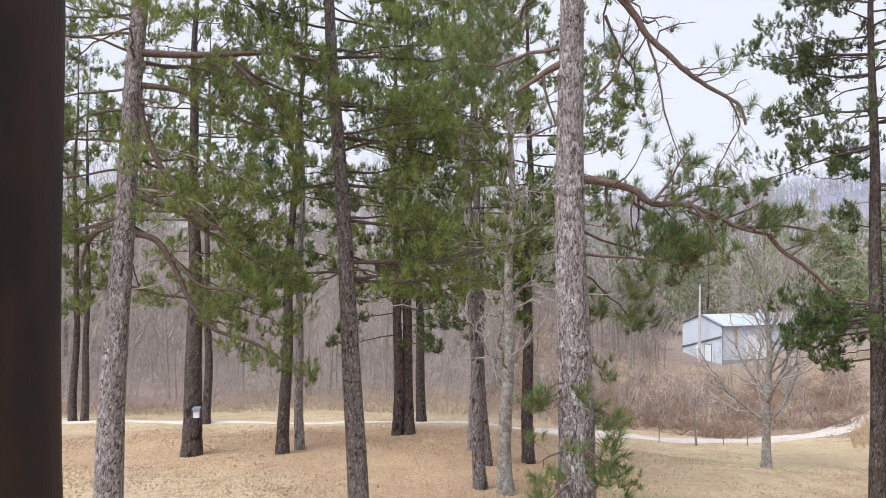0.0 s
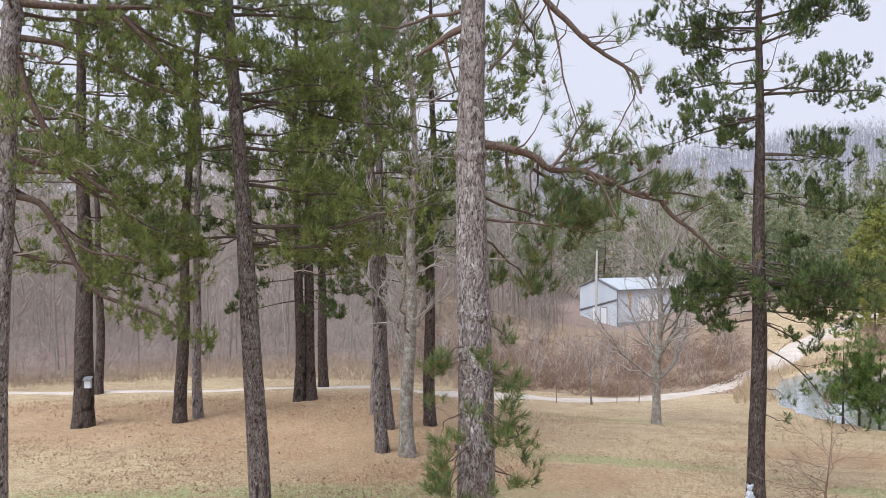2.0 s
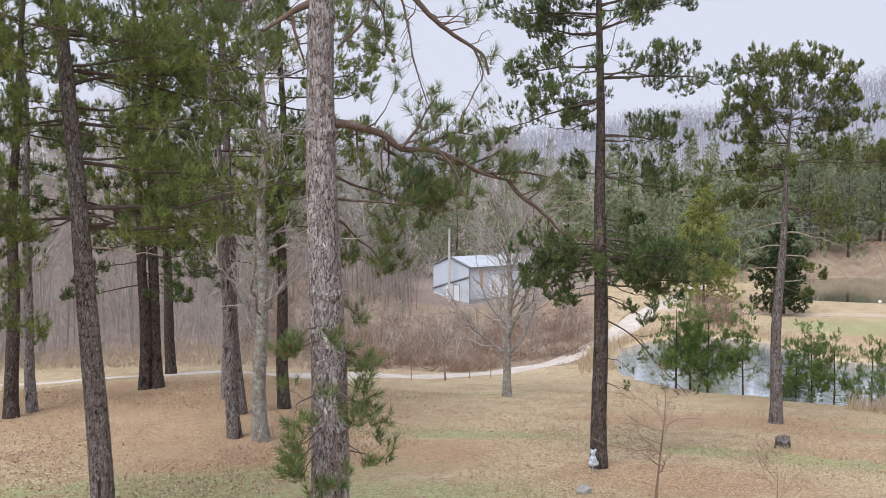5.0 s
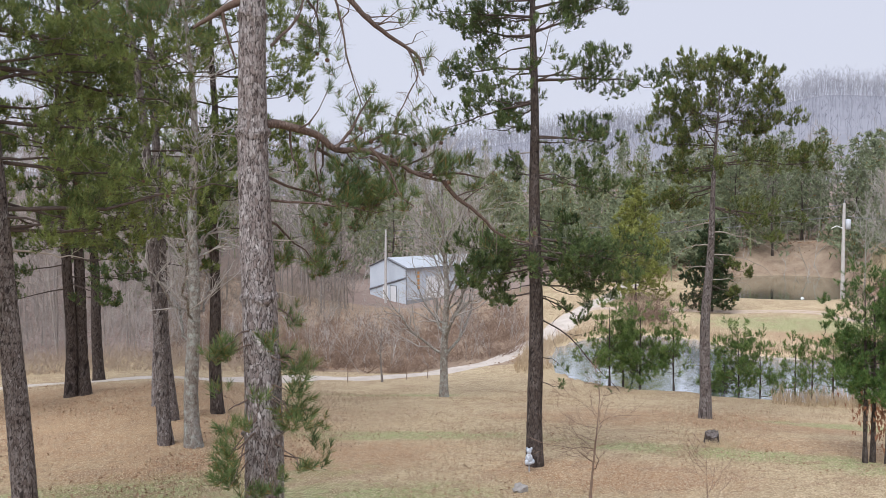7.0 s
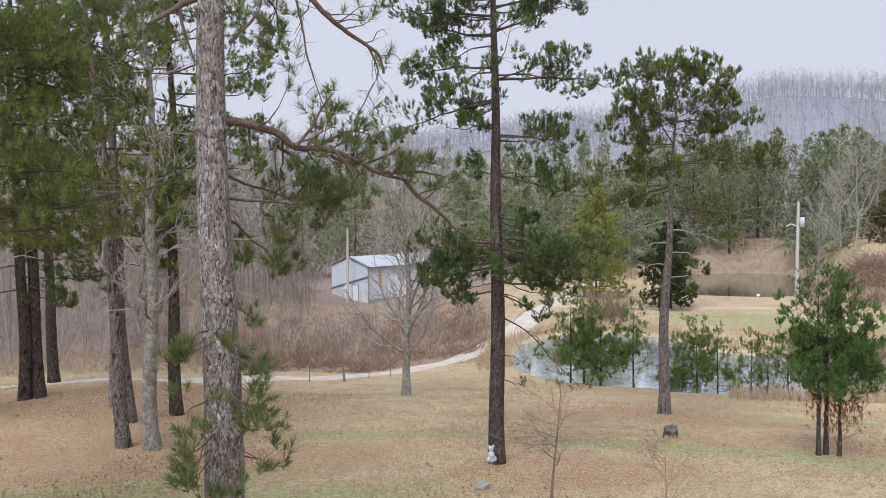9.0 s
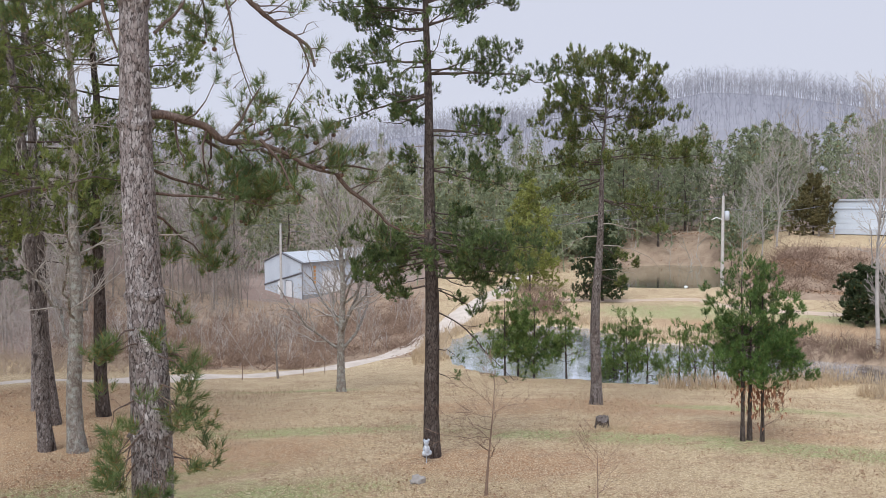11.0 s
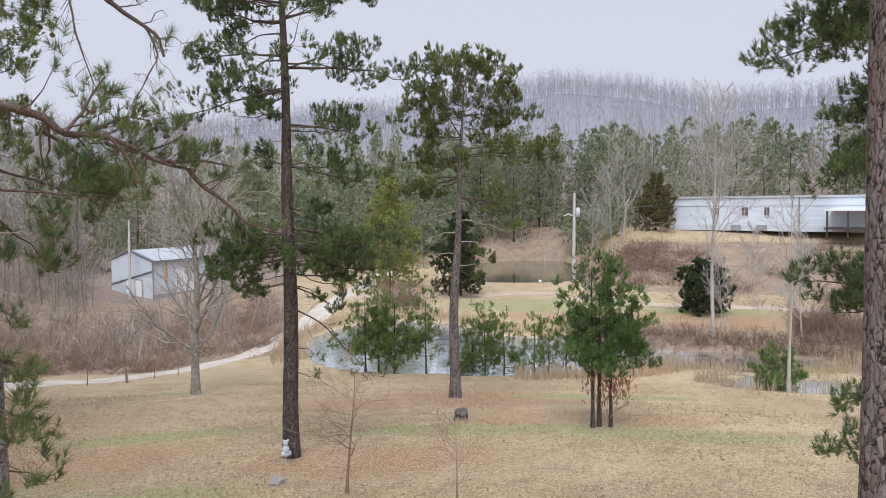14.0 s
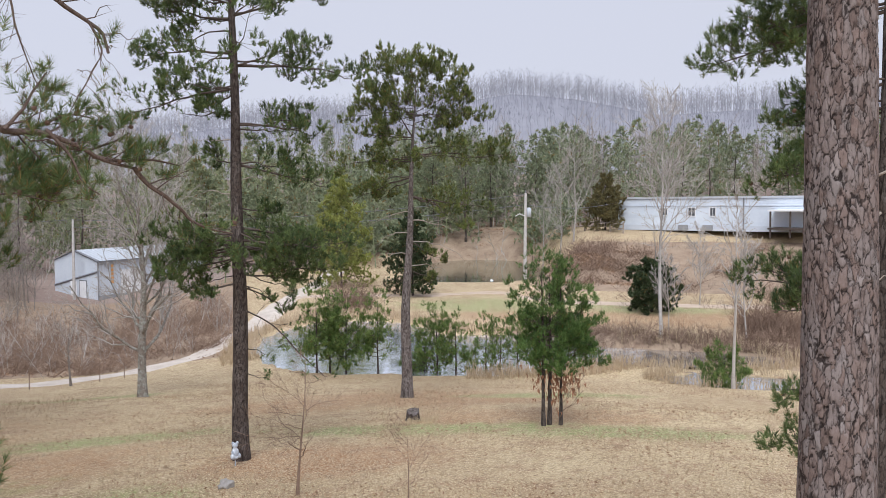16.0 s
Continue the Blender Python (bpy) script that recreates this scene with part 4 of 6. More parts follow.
pine("pine_tree", "tall pine with a rounded top and bare curved lower limbs", 17.06, 21.24, 10.4, 0.19, 22, n_limbs=0, lean=(0.025, -0.022), bend=0.08, bark_mat=BARK_MID, needle=NEEDLE_OLIVE, sub=0.19, twigs=15, sway=0.3, pad=0.6, gaps=0.25, fine=0.4,
     fixed=pads(pad_rng, -39, (8.35, 178, 2.4, 0, -0.04), (8.3, 2, 2.3, 2, -0.06), (7.6, 185, 1.6, -2, 0), (7.05, 0, 3.0, -4, -0.05), (6.9, 180, 2.3, -4, -0.04), (6.3, 175, 2.0, -16, -0.05), (5.7, 5, 2.3, -14, -0.1))
     + [(7.6, 150, 1.7, 55, 0.1, 1.5), (8.4, -50, 1.9, 24, 0.05, 1.2), (8.3, 130, 1.9, 28, 0.05, 1.2)] + [(7.9 + 0.075 * k, 137.5 * k + 20, 1.95 - 0.03 * k, 6 + 1.9 * k, 0.02) for k in range(24)]
     + [(4.2, -41, 1.2, -18, 0.05), (3.3, -35, 1.3, -22, 0), (7.2, 60, 1.8, -5, 0), (7.0, -120, 1.8, -5, 0)],
     dead=((4.5, 139, 1.6, 5, -0.5), (4.2, -41, 1.6, 8, -0.5), (3.8, 139, 1.1, 10, -0.6), (4.9, -50, 1.9, 5, -0.4), (5.2, 150, 1.5, 0, -0.3), (3.4, -30, 1.2, 8, -0.5)), brush=(20, 0.12, 0.10, 0.019), bare=0.28, lift=0.45, near=(0.06, 0.012, 36, 0.07, 0.0, 9))
for x, y, h, r, seed, lab, kw in (
        (-7.81, 25.80, 17, 0.29, 31, "broad dark pine with a bird house on its trunk", dict(crown=(0.30, 1), n_limbs=38, reach=3.2, bark_mat=BARK_DARK)),
        (-5.00, 25.92, 16, 0.19, 32, "slim pine with a dark charred-looking base", dict(crown=(0.33, 1), n_limbs=26, reach=2.4, lean=(0.05, 0), bark_mat=BARK_DARK)),
        (-4.57, 26.62, 15, 0.15, 33, "slim grey pine beside a darker trunk", dict(crown=(0.36, 1), n_limbs=28, reach=2.3, bark_mat=BARK_GREY)),
        (-1.62, 29.85, 17, 0.19, 34, "dark twin-trunked pine with low shaded limbs", dict(fixed=((3.6, 0, 2.4, -5, 0), (3.2, 180, 2.2, -8, 0), (4.2, -10, 2.5, -4, 0), (4.6, 170, 2.0, -5, 0), (3.0, 20, 1.6, -10, 0), (4.0, 200, 2.2, -6, 0), (3.4, -40, 2.0, -8, 0)), crown=(0.42, 1), n_limbs=40, reach=3.0, lean=(-0.01, 0), bark_mat=BARK_DARK)),
        (-1.22, 29.90, 17, 0.20, 35, "dark pine grown close against its twin", dict(crown=(0.44, 1), n_limbs=38, reach=3.0, lean=(0.0, 0), bark_mat=BARK_DARK)),
        (-0.91, 34.17, 16, 0.20, 36, "dark pine trunk beside the gravel road", dict(crown=(0.25, 1), n_limbs=24, reach=2.4, bark_mat=BARK_DARK)),
        (0.98, 21.31, 16, 0.165, 37, "slender leaning pine with reddish bark", dict(fixed=((6.7, 185, 2.0, -4, 0), (6.0, 170, 2.2, -6, 0), (5.3, 190, 2.0, -8, 0), (4.8, 175, 1.6, -8, 0), (5.7, 10, 1.5, -6, 0), (5.1, -10, 1.4, -8, 0), (6.4, 0, 1.6, -4, 0), (4.4, 5, 1.2, -8, 0)), crown=(0.34, 1), n_limbs=40, reach=2.4, lean=(-0.06, 0), bark_mat=BARK_MID)),
        (1.22, 24.27, 16, 0.18, 38, "reddish-barked pine in the open wood", dict(fixed=((6.3, 10, 1.8, -5, 0), (5.4, -10, 1.8, -8, 0), (4.7, 15, 1.5, -8, 0), (6.0, 180, 1.8, -5, 0), (5.0, 195, 1.6, -8, 0), (4.1, 185, 1.4, -8, 0)), crown=(0.34, 1), n_limbs=40, reach=2.6, lean=(-0.03, 0.02), bark_mat=BARK_MID)),
        (2.59, 25.06, 16, 0.18, 39, "brown pine trunk with sparse high limbs", dict(crown=(0.34, 1), n_limbs=40, reach=2.8, bark_mat=BARK_DARK, fixed=((9.6, -10, 3.2, 0, 0), (9.0, 10, 3, -4, 0), (10.5, 0, 2.8, 5, 0), (8.2, -5, 2.6, -8, 0), (11.4, 5, 3, 5, 0), (7.6, 0, 2.4, -8, 0)))),
        (0.92, 26.48, 15, 0.10, 40, "thin pine trunk half hidden behind others", dict(crown=(0.5, 1), n_limbs=13, reach=1.6, bark_mat=BARK_GREY)),
        (-9.95, 34.95, 17, 0.18, 41, "pine at the edge of the grey wood", dict(crown=(0.35, 1), n_limbs=21, reach=2.4, bark_mat=BARK_DARK)),
        (-16.5, 37.04, 17, 0.17, 42, "dark pine at the edge of the wood", dict(crown=(0.3, 1), n_limbs=21, reach=2.6, bark_mat=BARK_DARK)),
        (-15.9, 36.88, 16, 0.16, 43, "dark pine beside its neighbour at the wood's edge", dict(crown=(0.35, 1), n_limbs=20, reach=2.4, bark_mat=BARK_DARK))):
    pine("pine_tree", lab, x, y, h, r, seed, sub=0.24, twigs=14, brush=(15, 0.14, 0.12, 0.0215), bare=0.3, gaps=0.12, fine=0.4, view=0.30, lift=0.35, whorl=0.9, bend=0.10, group="pines on the lawn", needle=NEEDLE_BRIGHT if seed % 2 else NEEDLE, **kw)

# ---- leafless trees on the lawn and by the water ----
hardwood("bare_tree", "leafless spreading tree with pale bark on the lawn", 11.45, 29.56, 9.6, 0.175, 51, mat=BARK_LICHEN, limbs=34, first=0.17, angle=46, reach=0.40, up=0.26, n=(11, 7), thin_min=0.007, slim=0.42)
hardwood("bare_tree", "lichen-covered bare tree with crooked pale limbs", 1.60, 20.90, 13, 0.19, 52, mat=BARK_LICHEN, limbs=34, first=0.2, angle=58, reach=0.17, n=(8, 6), thin_min=0.006, slim=0.26)
hardwood("bare_tree", "pale leafless tree with twin stems beside the pond", 29.46, 16.47, 7.5, 0.075, 53, bend=0.05, limbs=12, first=0.45, angle=35, reach=0.3, thin_min=0.008, mat=TWIG_PALE)
hardwood("bare_tree", "tall pale leafless tree on the far pond bank", 36.2, 24.3, 12.0, 0.105, 54, limbs=26, first=0.35, angle=40, reach=0.30, thin_min=0.009, mat=TWIG_PALE, n=(8, 6))
hardwood("sapling", "thin leafless sapling with fine twigs on the lawn", 8.28, 13.51, 2.7, 0.028, 55, limbs=18, first=0.32, angle=74, reach=0.36, up=0.06, n=(5, 4), thin_min=0.0025, mat=TWIG_BROWN, twig_mat=TWIG_BROWN)
hardwood("sapling", "small bare sapling in the grass", 9.43, 11.70, 1.5, 0.014, 56, limbs=8, first=0.3, angle=45, reach=0.4, n=(4, 3), thin_min=0.0025, mat=TWIG_BROWN, twig_mat=TWIG_BROWN)
hardwood("sapling", "thin bare roadside sapling", 11.26, 37.0, 3.0, 0.05, 57, limbs=10, first=0.35, angle=40, reach=0.4, n=(4, 3), thin_min=0.006)

for a, d, h, seed in ((49.4, 86, 9.5, 64), (50.3, 88, 10.5, 65), (48.2, 92, 9.0, 66), (58.6, 60, 5.0, 67), (56.6, 49, 4.2, 68), (61.5, 44, 5.0, 69)):
    hardwood("bare_tree", "pale leafless tree on the slope below the home", d * math.sin(radians(a)), d * math.cos(radians(a)), h, 0.009 * h, seed, limbs=20, first=0.25, angle=38, reach=0.34, thin_min=0.012, mat=TWIG_PALE, n=(6, 4), group="pale trees on the slope")


def leafy_sapling(x, y, h, seed):
    """A sapling that still holds its dead brown leaves."""
    rng = np.random.default_rng(seed)
    tree = hardwood("sapling", "small sapling holding dry reddish-brown leaves among young pines", x, y, h, 0.02, seed, limbs=10, first=0.25, angle=50, reach=0.4, n=(4, 3), thin_min=0.004, mat=TWIG_BROWN, twig_mat=TWIG_BROWN)
    c = rng.normal(size=(260, 3)) * (0.33, 0.33, 0.28) + (0, 0, h * 0.62)
    u, v = unit(rng.normal(size=c.shape) * (0.5, 0.5, 1)), unit(rng.normal(size=c.shape))
    part("leaves", Geo().add(np.stack([c, c + v * 0.035 + u * -0.05, c - (0, 0, 0.13), c - v * 0.035 + u * -0.05], 1), quad=np.arange(4 * len(c))), DRY_LEAF, tree, "dry reddish-brown leaves")["kind"] = "stuff"


DRY_LEAF = plain_mat("dry_oak_leaves", (0.30, 0.14, 0.09), (0.46, 0.25, 0.16), 4, 0.9, 0.1)
leafy_sapling(16.85, 14.35, 1.9, 77)

# ---- young pines ----
for x, y, h, r, seed in ((16.30, 14.50, 4.25, 0.055, 61), (16.55, 14.48, 4.05, 0.06, 62), (16.70, 14.25, 4.0, 0.045, 63)):
    pine("young_pine", "young green pine in a tight clump of three", x, y, h, r, seed, crown=(0.42, 1), n_limbs=36, reach=1.1, bend=0.04, sub=0.115, twigs=11, brush=(24, 0.12, 0.10, 0.0135), pad=0.4, gaps=0.12, bark_mat=BARK_DARK, needle=NEEDLE_YOUNG,
         group="clump of young pines", split=False, bare=0.15, shape=lambda s: (1 - s) ** 0.6 + 0.1, rises=(5, 50))
for i, (a, d, h, w) in enumerate(((32.6, 36.2, 3.5, 1.0), (33.5, 36.8, 3.7, 1.1), (34.6, 36.4, 3.4, 1.0), (36.8, 36.2, 3.4, 0.9), (40.0, 36.6, 2.6, 0.8), (40.9, 36.0, 3.4, 1.05), (42.2, 35.9, 2.7, 0.7), (44.3, 35.8, 2.4, 0.6), (45.3, 35.8, 2.2, 0.6), (46.5, 35.7, 2.0, 0.5), (60.2, 35.2, 2.2, 0.9))):
    pine("young_pine", "young green pine growing at the pond edge", d * math.sin(radians(a)), d * math.cos(radians(a)), h, 0.045, 70 + i, crown=(0.24, 1), n_limbs=36, reach=1.2 * w, bend=0.03, sub=0.14, twigs=9, brush=(18, 0.14, 0.115, 0.0185), pad=0.35, gaps=0.0,
         bark_mat=BARK_DARK, needle=NEEDLE_POND, group="young pines at the pond", split=False, bare=0.15, shape=lambda s: (1 - s) ** 0.75 + 0.1, rises=(15, 55), whorl=0.3)


# ---- buildings ----
SIDING = plain_mat("pale_blue_metal_siding", (0.53, 0.59, 0.68), (0.63, 0.68, 0.76), 0.5, 0.5, 0.3, bump=0.05)
ROOF = plain_mat("pale_metal_roof", (0.46, 0.50, 0.56), (0.55, 0.59, 0.65), 0.4, 0.4, 0.4, bump=0.05)
TRIM = plain_mat("dark_trim", (0.16, 0.17, 0.19), (0.24, 0.25, 0.28), 2, 0.6)
WHITE = plain_mat("white_paint", (0.78, 0.80, 0.84), (0.86, 0.87, 0.90), 1, 0.8, 0.05)
GLASS_DARK = plain_mat("dark_window_glass", (0.07, 0.08, 0.09), (0.14, 0.15, 0.17), 2, 0.12, 0.6, bump=0.0)
POLE_WOOD = plain_mat("weathered_pole", (0.42, 0.40, 0.39), (0.60, 0.58, 0.57), 3, 0.85)
ORANGE = plain_mat("orange_trim", (0.62, 0.34, 0.14), (0.70, 0.42, 0.2), 2, 0.7)
HOME_WALL = plain_mat("bluish_white_siding", (0.60, 0.67, 0.77), (0.72, 0.785, 0.87), 0.35, 0.7, 0.15)
GREYBOX = plain_mat("grey_blocks", (0.24, 0.25, 0.27), (0.36, 0.37, 0.39), 2, 0.8)


def ribbed(geo, o, u, w, h, step, depth, n):
    """A ribbed sheet from the corner o along u (unit, w metres) and upward h metres, standing out along n."""
    k = int(w / step)
    xs, ds = [], []
    for i in range(k):
        xs += [i * step, i * step + step * 0.70, i * step + step * 0.78, i * step + step * 0.92]
        ds += [0, 0, depth, depth]
    xs, ds = np.array(xs + [w]), np.array(ds + [0])
    p = np.array(o)[None] + np.outer(xs, u) + np.outer(ds, n)
    top = p + (np.array(h)[None] if np.ndim(h) else np.array([[0, 0, h]]))
    m = len(p)
    return geo.add(np.concatenate([p, top]), quad=[(i, i + 1, m + i + 1, m + i) for i in range(m - 1)])


def shed():
    """The metal building: local x along its long side, y away, origin at its near corner."""
    L, W, E, RDG = 16.0, 6.5, 4.15, 5.2
    ob = thing("metal_shed", "pale blue metal building with dark trim beyond the brush", "shed", (29.4, 87.25, gz(29.4, 87.25) - 0.05))
    ob.rotation_euler = (0, 0, math.atan2(0.379, 0.925))
    g = ribbed(Geo(), (0, 0, 0), (1, 0, 0), L, E, 0.4, 0.035, (0, -1, 0))
    g.add([(0, 0, 0), (0, W, 0), (0, W, E), (0, W / 2, RDG), (0, 0, E)], tri=[(0, 1, 2), (0, 2, 4), (2, 3, 4)])
    g.add([(L, 0, 0), (L, W, 0), (L, W, E), (L, W / 2, RDG), (L, 0, E)], tri=[(0, 2, 1), (0, 4, 2), (2, 4, 3)])
    g.add([(0, W, 0), (L, W, 0), (L, W, E), (0, W, E)], quad=[(0, 1, 2, 3)])
    part("wall", g, SIDING, ob)
    rf = Geo()
    for s in (0, 1):
        y0, y1 = (-0.25, W / 2) if s == 0 else (W + 0.25, W / 2)
        ribbed(rf, (-0.2, y0, E - 0.04), (1, 0, 0), L + 0.4, (0, y1 - y0, RDG - E + 0.1), 0.5, 0.03, (0, 0, 1))
    part("roof", rf, ROOF, ob)
    fl = Geo()
    fl.tubes(np.array([[(-0.05, -0.06, 0), (-0.05, -0.06, E)]]), np.full((1, 2), 0.09), 4)
    part("corner_post", fl, TRIM, ob)
    r = Geo()
    for a, b in (((-0.1, -0.3, E), (-0.1, W / 2, RDG + 0.03)),):
        r.tubes(np.array([[a, b]]), np.full((1, 2), 0.12), 4)
    part("gable_trim", r, TRIM, ob)
    part("gable_trim", Geo().tubes(np.array([[(-0.06, 0, 3.1), (-0.06, W, 1.5)]]), np.full((1, 2), 0.10), 4), TRIM, ob, "slanting dark lean-to edge")
    part("eave_trim", Geo().box((L / 2, -0.3, E - 0.02), (L + 0.4, 0.12, 0.14)), TRIM, ob)
    part("base_course", Geo().box((L / 2, -0.06, 0.3), (L, 0.08, 0.6)), GREYBOX, ob)
    d = part("door", Geo().box((-0.05, 2.2, 1.03), (0.06, 0.95, 2.05)), WHITE, ob, "pale walk-in door")
    part("frame", Geo().box((-0.04, 2.2, 1.07), (0.05, 1.12, 2.14)), TRIM, d)
    part("door", Geo().box((-0.05, 3.6, 1.03), (0.06, 0.9, 2.05)), WHITE, ob, "cream walk-in door")
    part("shutter_door", Geo().box((4.4, -0.07, 1.6), (3.0, 0.06, 3.0)), WHITE, ob, "white roll-up door")
    for k in range(5):
        part("batten", Geo().box((1.75, -0.08, 1.9 + 0.42 * k), (0.28, 0.06, 0.30)), ORANGE, ob, "orange batten")
    for k in range(4):
        part("window", Geo().box((11.6, -0.06, 1.7 + 0.55 * k), (0.5, 0.06, 0.36)), GLASS_DARK, ob, "small dark pane")
    part("vent_pipe", Geo().tubes(np.array([[(8.2, W / 2, RDG - 0.1), (8.2, W / 2, RDG + 0.7)]]), np.full((1, 2), 0.1), 8), WHITE, ob)
    return ob


shed()


def mobile_home():
    """A long white home: local x along its front, towards the viewer's right, y away."""
    L, W, H = 20.0, 4.4, 3.3
    a = np.array((73.9, 55.2))
    b = np.array((76.8, 39.0))
    u = (b - a) / np.linalg.norm(b - a)
    ob = thing("mobile_home", "long white single-storey mobile home on the hill", "house", (a[0], a[1], 2.35))
    ob.rotation_euler = (0, 0, math.atan2(u[1], u[0]))
    part("wall", Geo().box((L / 2, W / 2, H / 2), (L, W, H)), HOME_WALL, ob)
    for k in range(11):
        part("siding_board", Geo().box((L / 2, -0.004, 0.7 + 0.24 * k), (L, 0.022, 0.19)), HOME_WALL, ob)
    part("skirting", Geo().box((L / 2, -0.03, 0.28), (L, 0.05, 0.55)), SIDING, ob, "pale skirting panel")
    part("roof", Geo().box((L / 2, W / 2, H + 0.1), (L + 0.3, W + 0.3, 0.2)), ROOF, ob, "flat white roof edge")
    part("band", Geo().box((L / 2, -0.05, H - 0.75), (L, 0.04, 0.10)), SIDING, ob, "grey line under the eaves")
    for x, w, h in ((5.4, 0.55, 0.75), (8.3, 0.75, 0.9), (10.5, 0.6, 0.9)):
        wn_ = part("window", Geo().box((x, -0.06, 1.95), (w, 0.05, h)), GLASS_DARK, ob, "dark window")
        fr = Geo()
        for dx, dz, sx, sz in ((-w / 2, 0, 0.07, h + 0.14), (w / 2, 0, 0.07, h + 0.14), (0, -h / 2, w, 0.07), (0, h / 2, w, 0.07), (0, 0, 0.04, h)):
            fr.box((x + dx, -0.08, 1.95 + dz), (sx, 0.06, sz))
        part("frame", fr, WHITE, wn_)
    part("downpipe", Geo().tubes(np.array([[(13.6, -0.12, 0.2), (13.6, -0.12, H)]]), np.full((1, 2), 0.06), 6), TRIM, ob)
    part("porch_roof", Geo().box((18.6, -1.2, 2.1), (4.0, 2.4, 0.14)), WHITE, ob, "flat porch roof")
    for x in (16.8, 18.6, 20.4):
        part("porch_post", Geo().box((x, -2.2, 0.8), (0.14, 0.14, 2.5)), BARK_DARK, ob)
    part("porch_deck", Geo().box((18.6, -1.2, 0.4), (4.0, 2.4, 0.16)), BARK_DARK, ob, "dark timber porch deck")
    for k in range(2):
        part("vent", Geo().box((7.4 + 2.6 * k, -0.12, 0.35), (1.0, 0.2, 0.5)), GREYBOX, ob, "grey unit against the skirting")
    return ob


mobile_home()


def pole(x, y, top, arms, name="utility_pole", label="pale wooden utility pole with a grey transformer"):
    z = gz(x, y)
    ob = thing(name, label, "pole", (x, y, z))
    h = top - z
    part("shaft", Geo().tubes(np.array([[(0, 0, -0.3), (0.04, 0, h * 0.5), (0.1, 0, h)]]), np.array([[0.16, 0.14, 0.11]]), 10), POLE_WOOD, ob, "", True)
    if arms:
        part("transformer", Geo().tubes(np.array([[(0.32, -0.2, h - 2.1), (0.32, -0.2, h - 2.05), (0.32, -0.2, h - 1.3), (0.32, -0.2, h - 1.25)]]), np.array([[0.05, 0.2, 0.2, 0.05]]), 10), ROOF, ob, "pale grey can", True)
        part("lamp_arm", Geo().tubes(np.array([[(0, 0, h - 2.0), (-0.4, 0.25, h - 1.8), (-0.75, 0.45, h - 2.0)]]), np.full((1, 3), 0.04), 6), WHITE, ob, "short lamp bracket")
        part("insulator", Geo().tubes(np.array([[(0.1, 0, h), (0.1, 0, h + 0.25)]]), np.full((1, 2), 0.05), 6), GREYBOX, ob)
    return ob


pole(53.45, 49.9, 6.2, True)
pole(27.4, 88.6, 4.0, False, "pole", "thin pale pole in front of the metal building")


def porch_post():
    """The stained log at the edge of the porch, with a dark knot."""
    m, n, l, b = nodes_of("stained_shaded_log", 0.7, 0.3)
    v = coords(n, l, (1, 1, 0.12))
    grain = noise_tex(n, l, v, 60, 6, 0.7)
    blot = noise_tex(n, l, coords(n, l, (1, 1, 0.5)), 9, 4, 0.6)
    # brown stain, darkened further to stand in for a porch roof's shade
    col = mixed(n, l, grain, (0.036, 0.017, 0.010), (0.016, 0.008, 0.006))
    col = mixed(n, l, ramp(n, l, blot, (0.5, (0,) * 3), (0.6, (1,) * 3)), col, (0.012, 0.007, 0.006))
    l.new(col, b.inputs["Base Color"])
    bumped(n, l, b, grain, 0.4, 0.006)
    h = np.linspace(0, 7.0, 90)
    ob = thing("porch_post", "dark brown stained log porch post, roof shade in its colour", "post", (-0.405, 0.66, 0))
    line = np.stack([0.004 * np.sin(h * 2.0), 0.004 * np.cos(h * 1.6), h], -1)[None]
    rad = 0.098 - 0.012 * (h - 5.5) + 0.002 * np.sin(h * 9)
    g = Geo().tubes(line, rad[None], 28)
    part("shaft", g, m, ob, "", True)
    return ob


porch_post()


# ---- small things on the lawn ----
def stump():
    rng = np.random.default_rng(3)
    ob = thing("tree_stump", "short weathered tree stump in the lawn", "stump", (14.33, 17.50, gz(14.33, 17.5)))
    th = np.linspace(0, 2 * np.pi, 26, endpoint=False)
    z = np.array([-0.1, 0.0, 0.07, 0.16, 0.27])
    rad = np.array([0.26, 0.22, 0.185, 0.17, 0.165])[:, None] * (1 + 0.1 * np.sin(3 * th + 1) + 0.06 * np.sin(7 * th) + 0.03 * rng.normal(size=26))[None]
    top = z[:, None] + np.where(np.arange(5) == 4, 1, 0)[:, None] * (0.06 * np.sin(th + 0.6) + 0.02 * rng.normal(size=26))[None]
    v = np.stack([np.cos(th)[None] * rad, np.sin(th)[None] * rad, top], -1)
    i, j = np.meshgrid(np.arange(4), np.arange(26), indexing="ij")
    k = (j + 1) % 26
    part("side", Geo().add(v, quad=np.stack([i * 26 + j, i * 26 + k, (i + 1) * 26 + k, (i + 1) * 26 + j], -1)), BARK_DARK, ob)
    cap = np.concatenate([v[-1] * (0.985, 0.985, 1) - (0, 0, 0.004), [[0, 0, 0.255]]])
    part("cut_face", Geo().add(cap, tri=[(j, (j + 1) % 26, 26) for j in range(26)]), BARK_MID, ob, "weathered brown cut top")


